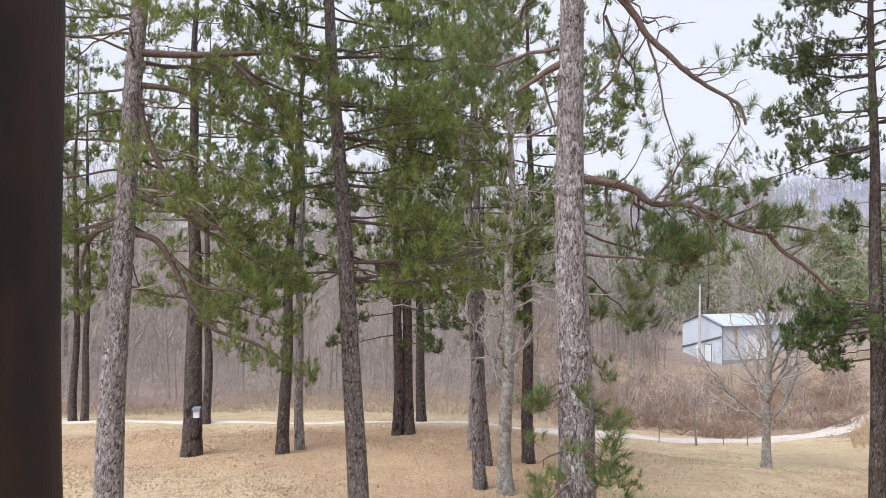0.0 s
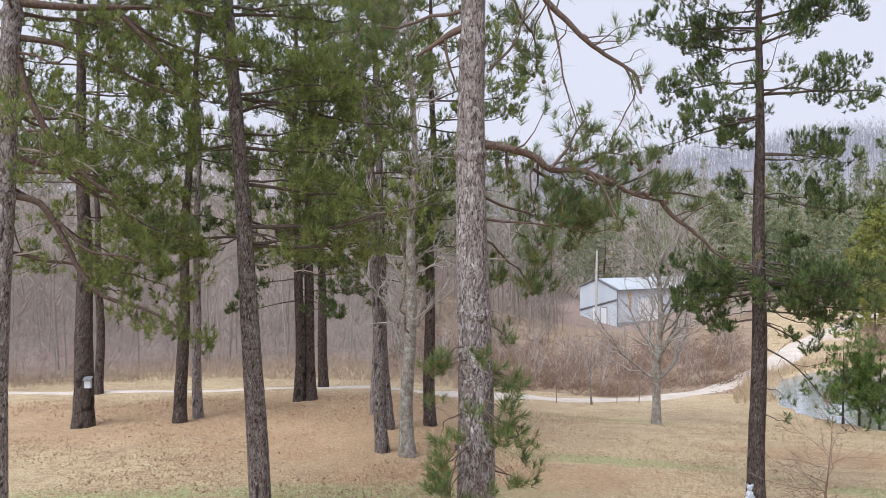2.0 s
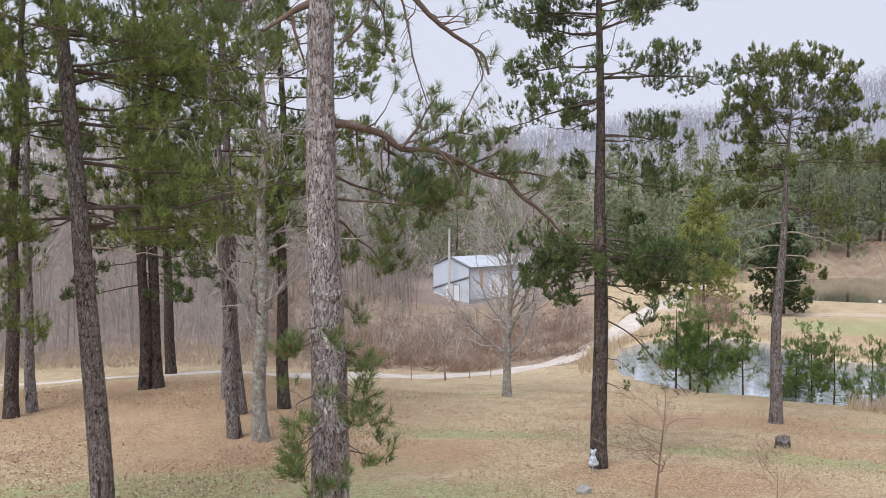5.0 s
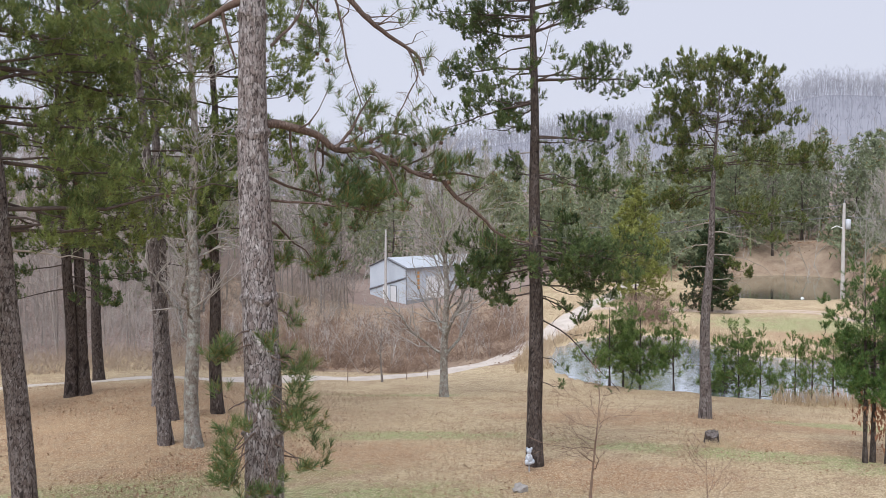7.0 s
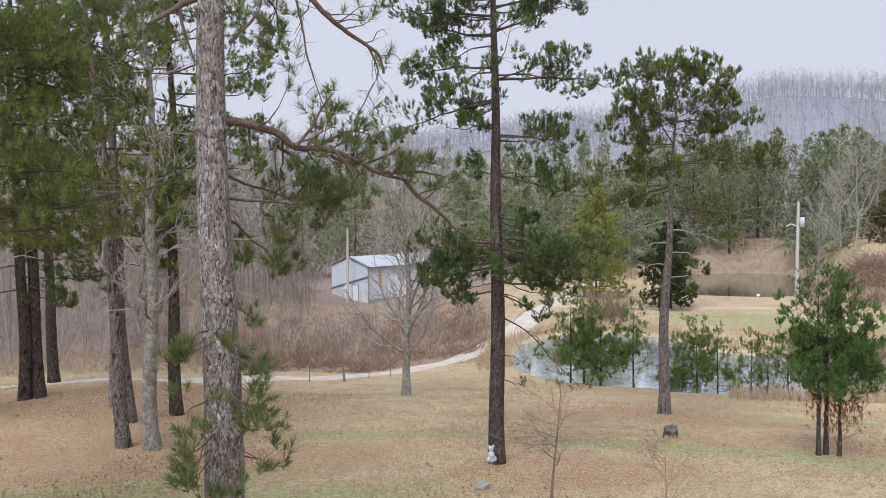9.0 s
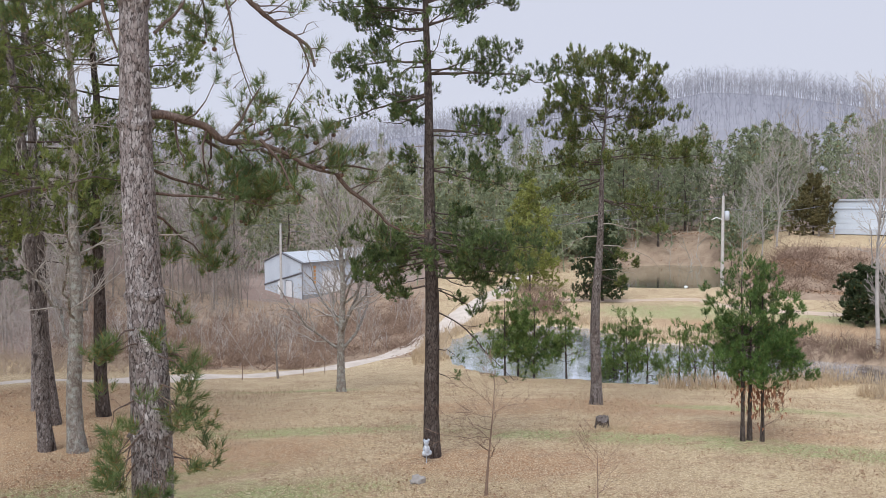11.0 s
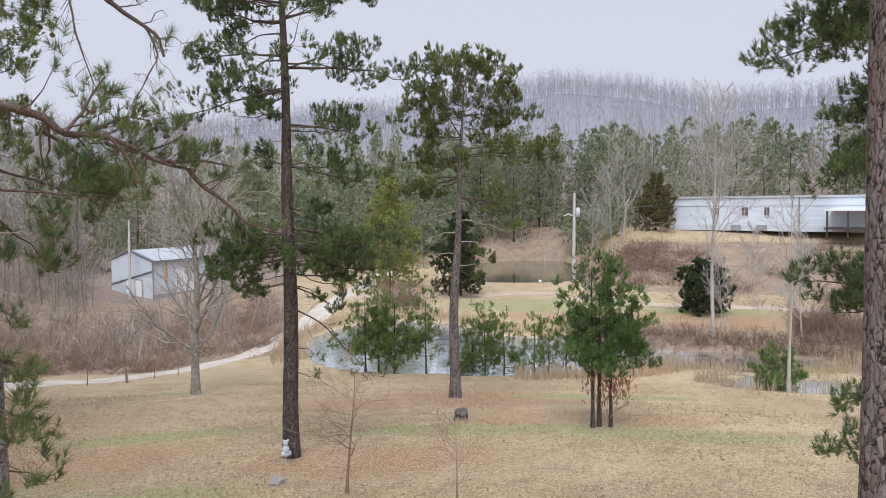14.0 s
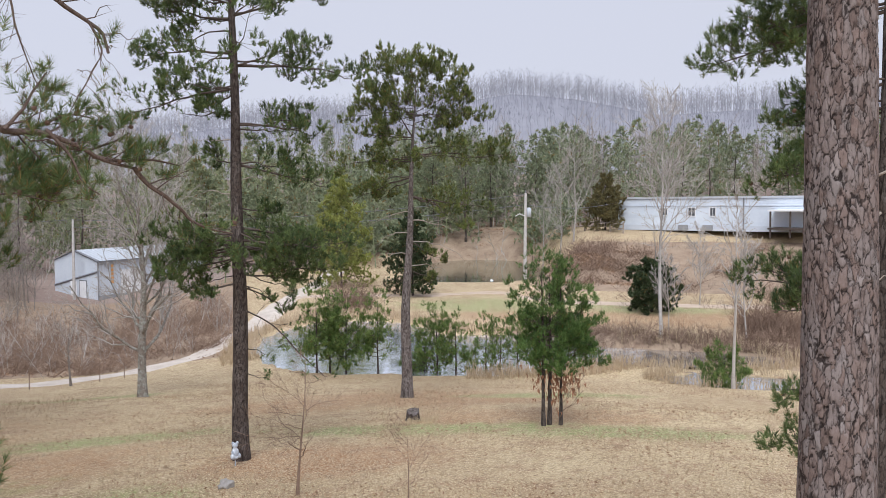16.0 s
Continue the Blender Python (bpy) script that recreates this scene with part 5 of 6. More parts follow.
def lump(name, label, category, x, y, size, seed, mat, sink=0.25):
    """A rough stone: a squashed, dented ball."""
    bm = bmesh.new()
    bmesh.ops.create_icosphere(bm, subdivisions=3, radius=1)
    for v in bm.verts:
        n = noise.noise(v.co * 1.4 + Vector((seed, 0, 0))) * 0.5 + noise.noise(v.co * 4 + Vector((0, seed, 0))) * 0.15
        v.co = Vector((v.co.x * size[0], v.co.y * size[1], v.co.z * size[2])) * (1 + n)
    me = bpy.data.meshes.new(name)
    bm.to_mesh(me)
    bm.free()
    me.materials.append(mat)
    ob = tagged(new(name, me), label, category)
    ob.location = (x, y, gz(x, y) + size[2] * (1 - 2 * sink))
    return ob


STONE = plain_mat("grey_stone", (0.26, 0.24, 0.23), (0.42, 0.40, 0.38), 8, 0.9, bump=0.5)
PLASTER = plain_mat("mottled_white_plaster", (0.16, 0.22, 0.32), (0.80, 0.83, 0.88), 16, 0.7, bump=0.3)
stump()
tuft_rng = np.random.default_rng(8)
tuft_at = tuft_rng.normal(size=(90, 2)) * (0.28, 0.2) + (14.42, 17.28)
grass_tuft = new("grass_tuft", Geo().needles(np.column_stack([tuft_at, ground_z(tuft_at[:, 0], tuft_at[:, 1])]), np.tile([0, 0, 1.0], (90, 1)), tuft_rng, 6, 0.2, 0.012, spread=0.6).mesh("grass_tuft", plain_mat("dead_grass", (0.46, 0.36, 0.24), (0.70, 0.58, 0.41), 5, 0.9, 0.1)))
tagged(grass_tuft, "straw-coloured dead grass tuft at the foot of a stump", "grass", kind="stuff")
lump("rock", "small grey stone lying in the grass", "rock", 7.47, 14.96, (0.16, 0.13, 0.1), 4, STONE)


def figurine(x, y):
    """A small pale garden figurine on a stake: one plain mesh of rounded lumps."""
    bm = bmesh.new()
    for c, r in (((0, 0, 0.30), (0.085, 0.07, 0.11)), ((0, 0, 0.45), (0.06, 0.06, 0.065)), ((0.06, 0, 0.50), (0.03, 0.02, 0.035)), ((-0.05, 0, 0.51), (0.03, 0.02, 0.035)), ((0.08, -0.02, 0.22), (0.045, 0.05, 0.06)), ((-0.07, -0.02, 0.22), (0.045, 0.05, 0.06)), ((0.0, 0, 0.19), (0.07, 0.06, 0.05))):
        bmesh.ops.create_icosphere(bm, subdivisions=2, radius=1, matrix=Matrix.Translation(c) @ Matrix.Diagonal((*r, 1)))
    bmesh.ops.create_cone(bm, cap_ends=True, segments=8, radius1=0.012, radius2=0.012, depth=0.36, matrix=Matrix.Translation((0, 0, 0.08)))
    me = bpy.data.meshes.new("garden_figurine")
    bm.to_mesh(me)
    bm.free()
    me.materials.append(PLASTER)
    ob = tagged(new("garden_figurine", me), "small mottled white garden figurine at the foot of a pine", "figurine")
    ob.location = (x, y, gz(x, y))


figurine(8.34, 16.26)


def bird_house(x, y, z):
    ob = thing("bird_house", "small pale blue-grey bird house fixed to a pine trunk", "bird house", (x, y, z))
    body = part("body", Geo().box((0, 0, 0), (0.17, 0.15, 0.24)), SIDING, ob)
    part("roof", Geo().add([(-0.12, -0.12, 0.11), (0.12, -0.12, 0.11), (0.12, 0.08, 0.18), (-0.12, 0.08, 0.18), (-0.12, -0.12, 0.14), (0.12, -0.12, 0.14), (0.12, 0.08, 0.21), (-0.12, 0.08, 0.21)],
                          quad=[(0, 3, 2, 1), (4, 5, 6, 7), (0, 1, 5, 4), (1, 2, 6, 5), (2, 3, 7, 6), (3, 0, 4, 7)]), TRIM, ob, "dark slanted roof")
    part("entrance", Geo().tubes(np.array([[(0, -0.072, 0.03), (0, -0.083, 0.03)]]), np.array([[0.025, 0.025]]), 10), WHITE, body)


bird_house(-7.55, 25.48, 1.12)


def cable(name, a, b, sag, label):
    """A hanging wire from a to b."""
    t = np.linspace(0, 1, 26)[:, None]
    p = np.array(a) * (1 - t) + np.array(b) * t - np.array([0, 0, 1.0]) * sag * 4 * t * (1 - t)
    ob = new(name, Geo().tubes(p[None], np.full((1, 26), 0.022), 4).mesh(name, TRIM))
    return tagged(ob, label, "cable")


cable("cable", (53.5, 49.9, 6.1), (27.4, 88.6, 3.95), 0.9, "thin overhead wire from the utility pole")
cable("cable", (53.5, 49.9, 5.2), (27.4, 88.6, 3.2), 0.9, "thin overhead wire slung below another")
cable("cable", (27.4, 88.6, 3.95), (-24, 78, 4.4), 0.7, "thin overhead wire running into the wood")
cable("cable", (53.5, 49.9, 5.2), (73.9, 54.9, 5.4), 0.5, "thin overhead wire to the hilltop home")


def fence(x0, y0, x1, y1, n):
    """A post-and-rail fence."""
    ob = thing("fence", "weathered wooden post-and-rail fence on the hill", "fence", (x0, y0, gz(x0, y0)))
    pts = [(x0 + (x1 - x0) * i / n, y0 + (y1 - y0) * i / n) for i in range(n + 1)]
    loc = [(x - x0, y - y0, gz(x, y) - gz(x0, y0)) for x, y in pts]
    for x, y, z in loc:
        part("post", Geo().box((x, y, z + 0.5), (0.13, 0.13, 1.2)), LIMB_DEAD, ob)
    for p, q in zip(loc, loc[1:]):
        for h in (0.45, 0.9):
            part("rail", Geo().tubes(np.array([[(p[0], p[1], p[2] + h), (q[0], q[1], q[2] + h)]]), np.full((1, 2), 0.055), 5), LIMB_DEAD, ob)
    return ob


fence(*[v for a in ((50.2, 92), (53.6, 89)) for v in (a[1] * math.sin(radians(a[0])), a[1] * math.cos(radians(a[0])))], 4)
lump("float", "white float on the upper pond", "float", 52.6, 53.2, (0.16, 0.12, 0.12), 9, WHITE, 0.1).location.z = FAR_WATER + 0.1
for i, (a, d, s) in enumerate(((50.6, 47.6, 0.45), (52.2, 46.9, 0.35), (53.4, 47.2, 0.55), (34.6, 50.6, 0.3), (62.5, 34.4, 0.3), (63.2, 34.8, 0.22))):
    lump("boulder", "pale weathered boulder at the pond edge", "rock", d * math.sin(radians(a)), d * math.cos(radians(a)), (s, s * 0.7, s * 0.45), 20 + i, STONE)
for x, y in ((9.6, 37.0), (12.6, 37.4), (13.6, 37.2)):
    st = thing("stake", "thin wooden stake beside the gravel road", "stake", (x, y, gz(x, y)), "roadside stakes")
    part("shaft", Geo().tubes(np.array([[(0, 0, -0.1), (0.02, 0, 0.45), (0.03, 0, 0.95)]]), np.full((1, 3), 0.02), 5), TWIG_BROWN, st)


# ---- woods, brush and far trees ----
def woods(name, label, n, box, seed, mat, height=(7, 13), r=(0.05, 0.14), n1=7, n2=4, thin=0.012, kind="stuff"):
    """Many leafless trees in one mesh, between two distances and two bearings."""
    rng = np.random.default_rng(seed)
    r0, r1, a0, a1 = box
    d = np.sqrt(rng.uniform(r0 ** 2, r1 ** 2, n))
    a = np.radians(rng.uniform(a0, a1, n))
    x, y = d * np.sin(a), d * np.cos(a)
    ok = (in_pond(x, y, POND) < -0.1) & (in_pond(x, y, FAR_POND) < -0.1)
    x, y, d = x[ok], y[ok], d[ok]
    n = len(x)
    h = rng.uniform(*height, n)
    k = 7
    t = np.linspace(0, 1, k)
    p = np.stack([x, y, ground_z(x, y) - 0.2], -1)[:, None] + np.stack([0 * t, 0 * t, t], -1)[None] * h[:, None, None]
    p += np.cumsum(rng.normal(size=p.shape) * (0.025, 0.025, 0), 1) * h[:, None, None] * t[None, :, None]
    rad = (rng.uniform(*r, n) * h / np.mean(height))[:, None] * np.linspace(1, 0.12, k)[None]
    g = Geo().slivers(p, np.maximum(rad[:, :1], thin), rng) if r0 > 300 else Geo().tubes(p[:, ::2], np.maximum(rad[:, ::2], thin), 4)
    p1, r1_ = spawn(rng, p, rad, n1, 0.18, 1.0, 50, 0.30, 4, 0, 0.2, 0.2, 0.5)
    g.slivers(p1, thin * 1.3, rng)
    if n2:
        p2, r2_ = spawn(rng, p1, r1_, n2, 0.15, 1.0, 40, 0.55, 3, 0, 0.1, 0.2, 0.6)
        g.slivers(p2, thin * 0.8, rng)
    return tagged(new(name, g.mesh(name, mat)), label, "woods", kind=kind)


woods("bare_woods", "dense grey leafless wood behind the road", 340, (44, 85, -40, 3.5), 101, WOODS_WARM, (7, 14), (0.012, 0.055), 20, 8, 0.012)
woods("bare_woods", "hazy grey leafless wood on the far slope", 330, (85, 190, -42, 14), 102, WOODS_HAZE_GREY, (11, 18), (0.03, 0.07), 18, 7, 0.026)
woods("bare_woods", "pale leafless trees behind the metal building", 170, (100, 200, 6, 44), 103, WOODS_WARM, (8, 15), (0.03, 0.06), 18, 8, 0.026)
woods("bare_woods", "brown-grey leafless trees beside the metal building", 55, (72, 99, 2, 15), 105, HARD_BARK, (5, 11), (0.03, 0.08), 16, 8, 0.018)
woods("bare_woods", "leafless trees around the hilltop home", 150, (97, 180, 42, 72), 104, WOODS_WARM, (8, 14), (0.03, 0.07), 18, 9, 0.024)


def brush(name, label, n, test, box, seed, mat, height=(0.5, 1.6), shoots=7, thin=0.006, spread=30, lean=0.5, clump=-9.0):
    """A thicket of thin stems in one mesh."""
    rng = np.random.default_rng(seed)
    x, y = rng.uniform(box[0], box[1], n * 12), rng.uniform(box[2], box[3], n * 12)
    lumps = np.sin(x * 1.1 + 2 * np.sin(y * 0.6 + seed)) + np.sin(y * 1.3 + 1.8 * np.sin(x * 0.5 + seed)) + rng.normal(size=len(x)) * 0.9
    ok = test(x, y) & (lumps > clump)
    x, y = x[ok][:n], y[ok][:n]
    n = len(x)
    h = rng.uniform(*height, n) * (0.5 + rng.random(n))
    t = np.linspace(0, 1, 4)
    d = np.stack([rng.normal(size=n) * lean, rng.normal(size=n) * lean, np.ones(n)], -1)
    p = np.stack([x, y, ground_z(x, y) - 0.05], -1)[:, None] + d[:, None] * t[None, :, None] * h[:, None, None]
    rad = np.full((n, 4), thin)
    g = Geo().slivers(p, thin, rng)
    p1, r1 = spawn(rng, p, rad, shoots, 0.1, 1, spread, 0.6, 3, 0, 0.15, 0.2, 0.8)
    g.slivers(p1, thin * 0.7, rng)
    return tagged(new(name, g.mesh(name, mat)), label, "brush", kind="stuff")


def polar(x, y):
    return np.hypot(x, y), np.degrees(np.arctan2(x, y))


def on_bank(x, y):
    d, a = polar(x, y)
    return (a > 3) & (a < 27) & (d > 42.5 + 0.35 * np.maximum(a - 19, 0) * 2) & (d < 62 + 14 * np.sin(a * 1.3) ** 2)


def by_pond(x, y):
    m = in_pond(x, y, POND)
    d, a = polar(x, y)
    return (m > -0.22) & (m < 0.02) & (a > 43) & (a < 66) & (d < 40) & ((a < 58) | (m < -0.06))


def past_pond(x, y):
    m = in_pond(x, y, POND)
    d, a = polar(x, y)
    return (m > -0.35) & (m < -0.02) & (d > 40)


def hill_bank(x, y):
    d, a = polar(x, y)
    return (((a - 51.6) / 3.0) ** 2 + ((d - 76) / 8.5) ** 2 < 1) | ((a > 54) & (a < 70) & (d > 60) & (d < 84) & (np.sin(x * 0.8) + np.sin(y * 0.7 + 1) > 1.15))


def road_edge(x, y):
    d, a = polar(x, y)
    return (a > -40) & (a < 8) & (d > 37.5 + 0.2 * np.abs(a)) & (d < 46)


TWIG_DULL = plain_mat("dull_twigs", (0.21, 0.175, 0.145), (0.36, 0.31, 0.265), 0.5, 0.9, 0.1)
DRY_WEED = plain_mat("dry_weeds", (0.33, 0.255, 0.20), (0.52, 0.43, 0.345), 0.6, 0.9, 0.1)
brush("brush", "tangled reddish-brown brush on the bank below the metal building", 6000, on_bank, (2, 40, 36, 84), 111, TWIG_BROWN, (0.2, 0.9), 8, 0.012, 65, 1.3, 0.5)
brush("brush", "pale grey saplings standing in the brush", 380, on_bank, (2, 40, 36, 84), 112, TWIG_PALE, (0.8, 2.4), 12, 0.012, 40, 0.3)
brush("brush", "dry weeds and brambles along the wood's edge", 3600, road_edge, (-34, 8, 30, 52), 113, DRY_WEED, (0.15, 0.7), 7, 0.011, 50, 0.6)
def under_wood(x, y):
    d, a = polar(x, y)
    return (a > -42) & (a < 4) & (d > 43) & (d < 95)


def under_far(x, y):
    d, a = polar(x, y)
    return (a > 5) & (a < 46) & (d > 99) & (d < 190)


brush("brush", "reddish-brown brush along the cut bank of the pond", 2200, lambda x, y: (np.hypot(x, y) > 42.3) & (np.hypot(x, y) < 46.0) & (np.degrees(np.arctan2(x, y)) > 46) & (np.degrees(np.arctan2(x, y)) < 68), (15, 46, 12, 34), 123, TWIG_BROWN, (0.25, 0.6), 9, 0.014, 70, 1.2)
brush("brush", "low reddish brush on the slope past the pond", 900, lambda x, y: np.hypot((np.hypot(x, y) - 48.5) / 2.6, (np.degrees(np.arctan2(x, y)) - 63.3) / 2.2) < 1, (36, 50, 16, 30), 124, TWIG_BROWN, (0.6, 1.5), 9, 0.014, 40, 0.5)
brush("brush", "brown brambles on the far pond bank", 1100, lambda x, y: past_pond(x, y) & (np.degrees(np.arctan2(x, y)) > 48), (20, 50, 8, 45), 119, TWIG_BROWN, (0.25, 0.7), 8, 0.012, 50, 0.6)
brush("shrub", "reddish-brown leafless shrub beside the gravel road", 260, lambda x, y: np.hypot(x - 32.6, y - 46.4) < 1.5, (31, 34.2, 44.8, 48), 121, TWIG_BROWN, (0.9, 1.7), 10, 0.012, 45, 0.5)
brush("undergrowth", "tangle of grey leafless stems in the wood", 4600, under_wood, (-70, 16, 30, 95), 117, WOODS_WARM, (0.8, 3.6), 12, 0.012, 60, 0.5)
brush("undergrowth", "brown-grey thicket beside the metal building", 1000, lambda x, y: (np.degrees(np.arctan2(x, y)) > 2) & (np.degrees(np.arctan2(x, y)) < 14.5) & (np.hypot(x, y) > 70) & (np.hypot(x, y) < 99), (2, 32, 60, 99), 120, TWIG_DULL, (0.6, 2.2), 12, 0.016, 60, 0.6)
brush("undergrowth", "tangle of pale leafless stems behind the metal building", 1500, under_far, (8, 135, 70, 190), 118, TWIG_PALE, (1.5, 5.0), 10, 0.03, 40, 0.25)
STRAW = plain_mat("dry_reeds", (0.38, 0.29, 0.195), (0.62, 0.50, 0.36), 3, 0.9, 0.1)
brush("reeds", "straw-coloured dry reeds along the pond edge", 6500, by_pond, (16, 40, 10, 34), 114, STRAW, (0.2, 0.55), 3, 0.012, 14, 0.22)
brush("reeds", "straw-coloured dry reeds on the far pond bank", 6500, past_pond, (16, 50, 8, 52), 115, STRAW, (0.2, 0.6), 4, 0.013, 20, 0.3)
brush("brush", "tangled brown brush on the hillside below the home", 3000, hill_bank, (40, 90, 15, 65), 116, TWIG_BROWN, (0.3, 1.1), 8, 0.018, 60, 1.1, -0.3)


brush("dry_grass", "tufts of tall dry grass on the slope below the home", 2600, lambda x, y: (np.hypot(x, y) > 58) & (np.hypot(x, y) < 86) & (np.degrees(np.arctan2(x, y)) > 53), (40, 90, 10, 60), 122, DRY_WEED, (0.15, 0.55), 6, 0.018, 40, 0.5, 0.4)


def far_pines(n, box, seed, height, needle, label, group, reach=3.2):
    rng = np.random.default_rng(seed)
    for i in range(n):
        d, a = rng.uniform(box[0], box[1]), radians(box[2] + (box[3] - box[2]) * (i + rng.random()) / n)
        h = rng.uniform(*height)
        pine("pine_tree", label, d * math.sin(a), d * math.cos(a), h, 0.14, seed * 50 + i, crown=(0.08, 1), n_limbs=40, reach=reach * h / 14, bend=0.15, sub=0.4, twigs=3, tufts=1, tuft=(10, 0.42, 0.085), thin=0.012, bark_mat=BARK_DARK, needle=needle,
             group=group, split=False, bare=0.2, shape=lambda s: (1 - s) ** 0.6 + 0.15)


far_pines(14, (104, 125, 8, 42), 201, (9, 15), NEEDLE_FAR_HAZED, "hazy green pine in the wood behind the metal building", "pines behind the building")
far_pines(14, (100, 120, 42, 70), 202, (8, 14), NEEDLE_FAR_HAZED, "hazy green pine on the hill behind the home", "pines behind the home")
far_pines(8, (60, 110, -30, 4), 203, (12, 17), NEEDLE_FAR_HAZED, "hazy pine among the grey leafless wood", "pines in the grey wood", 2.6)


def conifers(name, label, n, box, seed, mat, height, width, clumps=120):
    """A far stand of pines in one mesh: trunks and ragged clumped crowns."""
    rng = np.random.default_rng(seed)
    d = np.sqrt(rng.uniform(box[0] ** 2, box[1] ** 2, n))
    a = np.radians(rng.uniform(box[2], box[3], n))
    x, y = d * np.sin(a), d * np.cos(a)
    ok = in_pond(x, y, FAR_POND) < -0.15
    x, y = x[ok], y[ok]
    n = len(x)
    h, w = rng.uniform(*height, n), rng.uniform(*width, n)
    base = np.stack([x, y, ground_z(x, y)], -1)
    g = Geo().tubes(np.stack([base, base + np.stack([rng.normal(size=n) * 0.4, rng.normal(size=n) * 0.4, h * 0.9], -1)], 1), np.stack([h * 0.008, h * 0.003], 1), 4)
    s = rng.random((n, clumps)) ** 0.8
    th = rng.uniform(0, 6.283, (n, clumps))
    lobes = 1 + 0.4 * np.sin(3 * th + rng.uniform(0, 6, (n, 1)) + 7 * s)
    rad = (w[:, None] / 2) * np.clip(1.15 * (1 - s) ** 0.42 - 0.12, 0.05, 1) * np.clip(0.35 + 2.2 * s, 0, 1) * (0.45 + 0.55 * rng.random((n, clumps))) * lobes
    c = base[:, None] + np.stack([np.cos(th) * rad, np.sin(th) * rad, h[:, None] * (0.10 + 0.90 * s)], -1)
    out = np.stack([np.cos(th) * 0.7, np.sin(th) * 0.7, np.full_like(th, 0.5)], -1)
    g.needles(c.reshape(-1, 3), out.reshape(-1, 3), rng, 8, 0.55, 0.17, spread=0.85)
    return tagged(new(name, g.mesh(name, mat)), label, "woods", kind="stuff")


conifers("pine_woods", "hazy stand of green pines behind the metal building", 85, (120, 200, 7, 44), 211, NEEDLE_FAR_HAZED, (9, 16), (3.5, 6))
conifers("pine_woods", "hazy stand of pines behind the upper pond", 75, (106, 150, 35, 52), 212, NEEDLE_FAR_HAZED, (8, 14), (4.5, 7.5), 150)
conifers("shrubs", "dull green shrubs along the bank of the upper pond", 90, (93, 106, 33, 50), 218, NEEDLE_FAR_HAZED, (1.8, 4.5), (3, 5.5), 70)
conifers("pine_woods", "hazy stand of pines behind the home", 60, (104, 170, 48, 72), 213, NEEDLE_FAR_HAZED, (9, 15), (5, 8), 170)
conifers("pine_woods", "green pines beyond the gravel road", 34, (84, 103, 25, 40), 215, NEEDLE_FAR_HAZED, (7, 11), (3, 5))
conifers("pine_woods", "scattered pines in the grey wood", 30, (70, 180, -40, 8), 214, NEEDLE_FAR_HAZED, (10, 17), (3.5, 6))


conifers("pine_woods", "dull green pines close behind the metal building", 60, (99, 130, 6, 42), 216, NEEDLE_BACK_HAZED, (7, 13), (4, 6.5), 110)
conifers("pine_woods", "tall broad pine behind the metal building", 1, (102, 103, 24.3, 24.9), 217, NEEDLE_BACK_HAZED, (12, 12.5), (7.5, 8), 500)


def cedar(label, x, y, h, w, seed, mat):
    """A dense evergreen clothed to the ground."""
    pine("cedar_tree", label, x, y, h, 0.09, seed, crown=(0.04, 1), n_limbs=76, reach=w / 2, bend=0.03, sub=0.2, twigs=4, tufts=2, tuft=(7, 0.2, 0.075), bark_mat=BARK_DARK, needle=mat, split=False, bare=0.1, shape=lambda s: (1 - s) ** 0.6 * (0.75 + 0.25 * min(1, s * 6)) + 0.06, rises=(0, 45))


def at_polar(a, d):
    return d * math.sin(radians(a)), d * math.cos(radians(a))


cedar("dark dense cedar beside the dirt track", *at_polar(39.2, 64), 6.2, 5.0, 301, CEDAR)
cedar("dark rounded evergreen on the far bank", *at_polar(55.5, 56), 3.0, 4.4, 302, CEDAR)
cedar("bright yellow-green conifer behind the road", *at_polar(34.3, 70), 9.2, 6.2, 303, NEEDLE_YELLOW)
cedar("brownish cedar at the corner of the home", *at_polar(52.4, 91), 5.6, 5.2, 304, CEDAR_BROWN)

# ---- the ridge: haze mixed into its trees' colours ----
FLANK_HAZE_TREES = plain_mat("haze_tinted_flank_trees", (0.30, 0.303, 0.347), (0.36, 0.362, 0.405), 0.03, 1.0, 0.0, bump=0.0)
CREST_HAZE_TREES = plain_mat("haze_tinted_crest_trees", (0.35, 0.35, 0.39), (0.45, 0.447, 0.485), 0.05, 1.0, 0.0, bump=0.0)
woods("ridge_trees", "haze-tinted leafless trees crowding the ridge's crest", 5600, (570, 622, 2, 80), 401, CREST_HAZE_TREES, (10, 19), (0.07, 0.13), 6, 0, 0.085)
woods("ridge_trees", "haze-tinted leafless wood on the flank of the ridge", 5200, (330, 570, 2, 80), 402, FLANK_HAZE_TREES, (6, 12), (0.06, 0.12), 3, 0, 0.08)


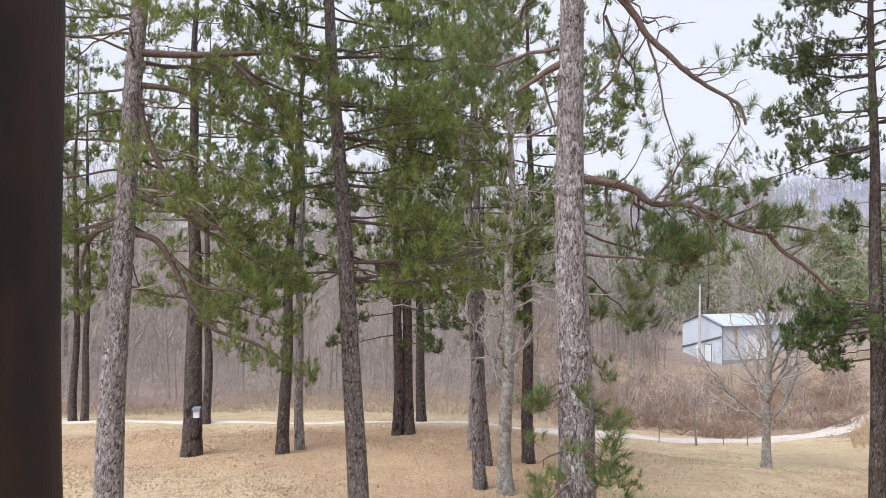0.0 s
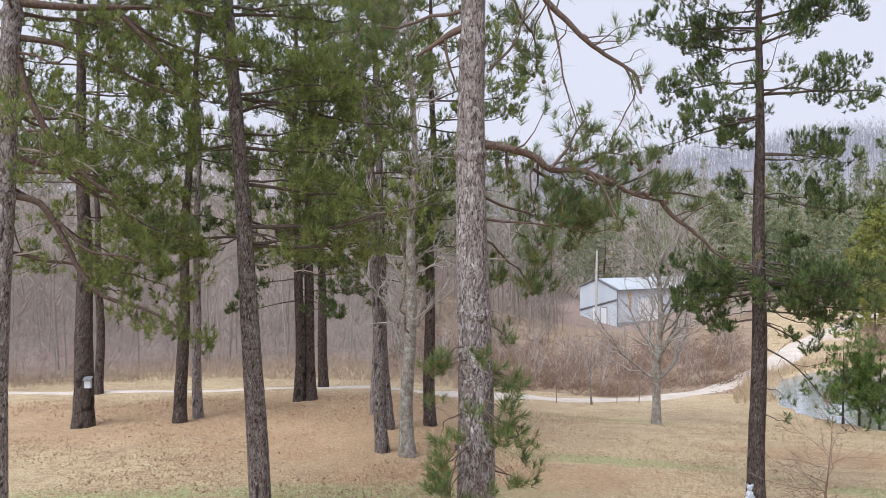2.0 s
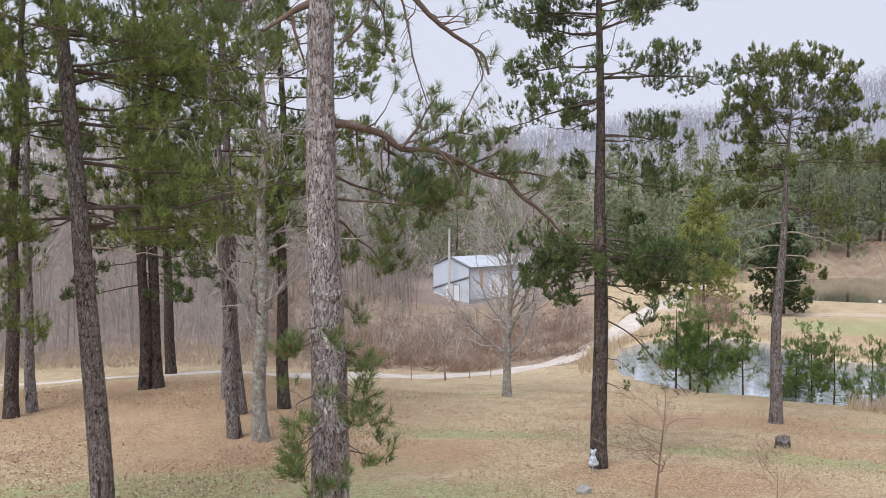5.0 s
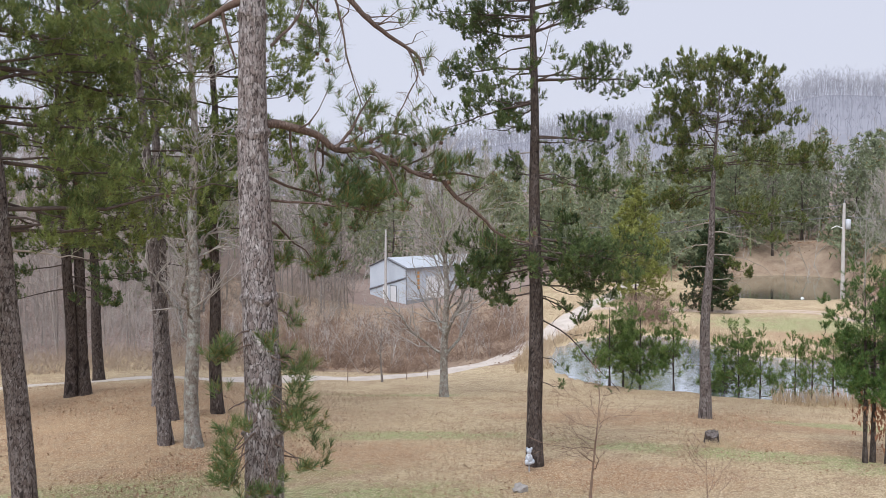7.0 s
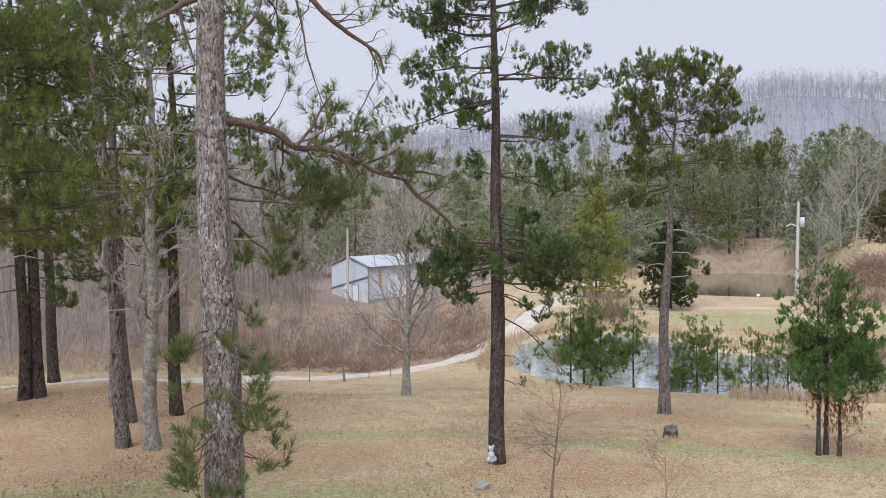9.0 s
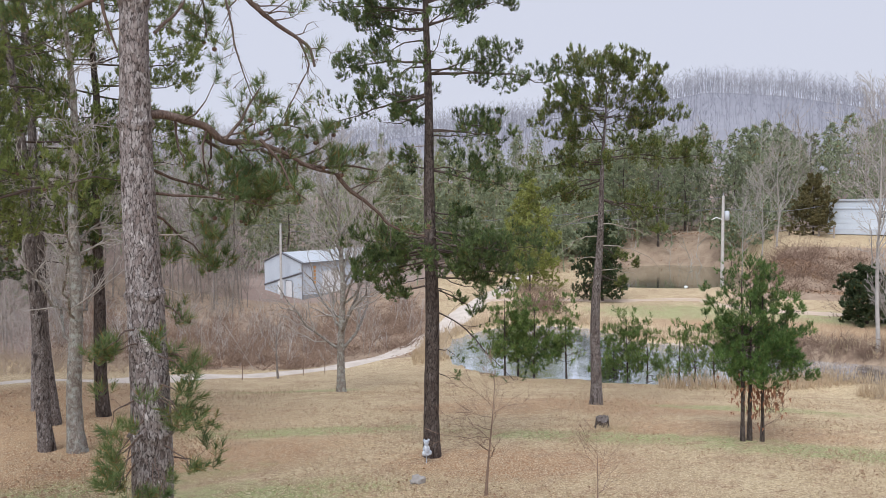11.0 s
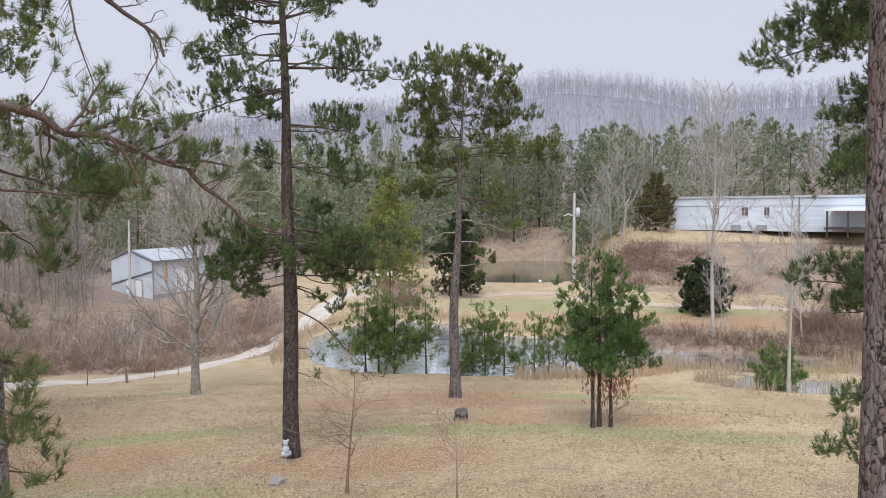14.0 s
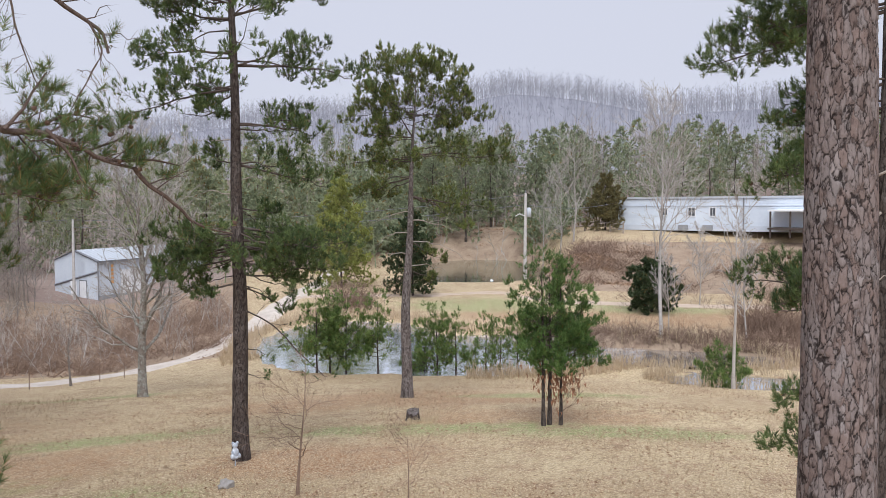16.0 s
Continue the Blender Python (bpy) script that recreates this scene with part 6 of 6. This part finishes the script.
# ---- litter and dry grass on the lawn ----
def litter(name, label, n, box, seed, mat, size, upright=False, blades=5):
    """Fallen leaves, or tufts of dry grass, scattered over the lawn in one mesh."""
    rng = np.random.default_rng(seed)
    d = rng.uniform(box[0], box[1], n)
    a = np.radians(rng.uniform(box[2], box[3], n))
    x, y = d * np.sin(a), d * np.cos(a)
    patch = np.sin(x * 0.9 + 2 * np.sin(y * 0.5)) + np.sin(y * 0.7 + 1.7 * np.sin(x * 0.45 + 2)) + rng.normal(size=n) * 0.8
    ok = (patch > 0.1) & (in_pond(x, y, POND) < -0.05)
    x, y = x[ok], y[ok]
    c = np.stack([x, y, ground_z(x, y) + (0.0 if upright else 0.015)], -1)
    g = Geo()
    if upright:
        g.needles(c, np.tile([0, 0, 1.0], (len(c), 1)), rng, blades, *size, spread=0.5)
    else:
        s = size * rng.uniform(0.5, 1.3, (len(c), 1))
        u = unit(rng.normal(size=c.shape) * (1, 1, 0.35))
        v = unit(np.cross(u, rng.normal(size=c.shape) * (0.3, 0.3, 1)))
        g.add(np.stack([c - u * s, c - v * s * 0.45, c + u * s, c + v * s * 0.45 + (0, 0, 0.01)], 1), quad=np.arange(4 * len(c)))
    return tagged(new(name, g.mesh(name, mat)), label, "litter", kind="stuff")


LEAF = plain_mat("fallen_leaves", (0.22, 0.125, 0.08), (0.48, 0.33, 0.22), 1.7, 0.9, 0.1)
litter("fallen_leaves", "brown fallen leaves scattered over the lawn", 34000, (13, 34, -30, 12), 501, LEAF, 0.034)
litter("fallen_leaves", "brown fallen leaves scattered on the pale grass", 26000, (12, 35, 12, 70), 502, LEAF, 0.03)
litter("fallen_leaves", "heaps of tan and brown leaves on the bank below the home", 22000, (68, 84, 48.6, 54.6), 504, LEAF, 0.11)
litter("fallen_leaves", "brown leaves strewn over the bank below the metal building", 24000, (44, 84, 3, 27), 505, LEAF, 0.075)
litter("fallen_leaves", "brown leaves on the bank behind the upper pond", 14000, (84, 122, 34, 50), 506, LEAF, 0.13)
litter("dry_grass", "tufts of pale dry grass on the lawn", 52000, (12, 36, -30, 70), 503, STRAW, (0.09, 0.012), True, 3)
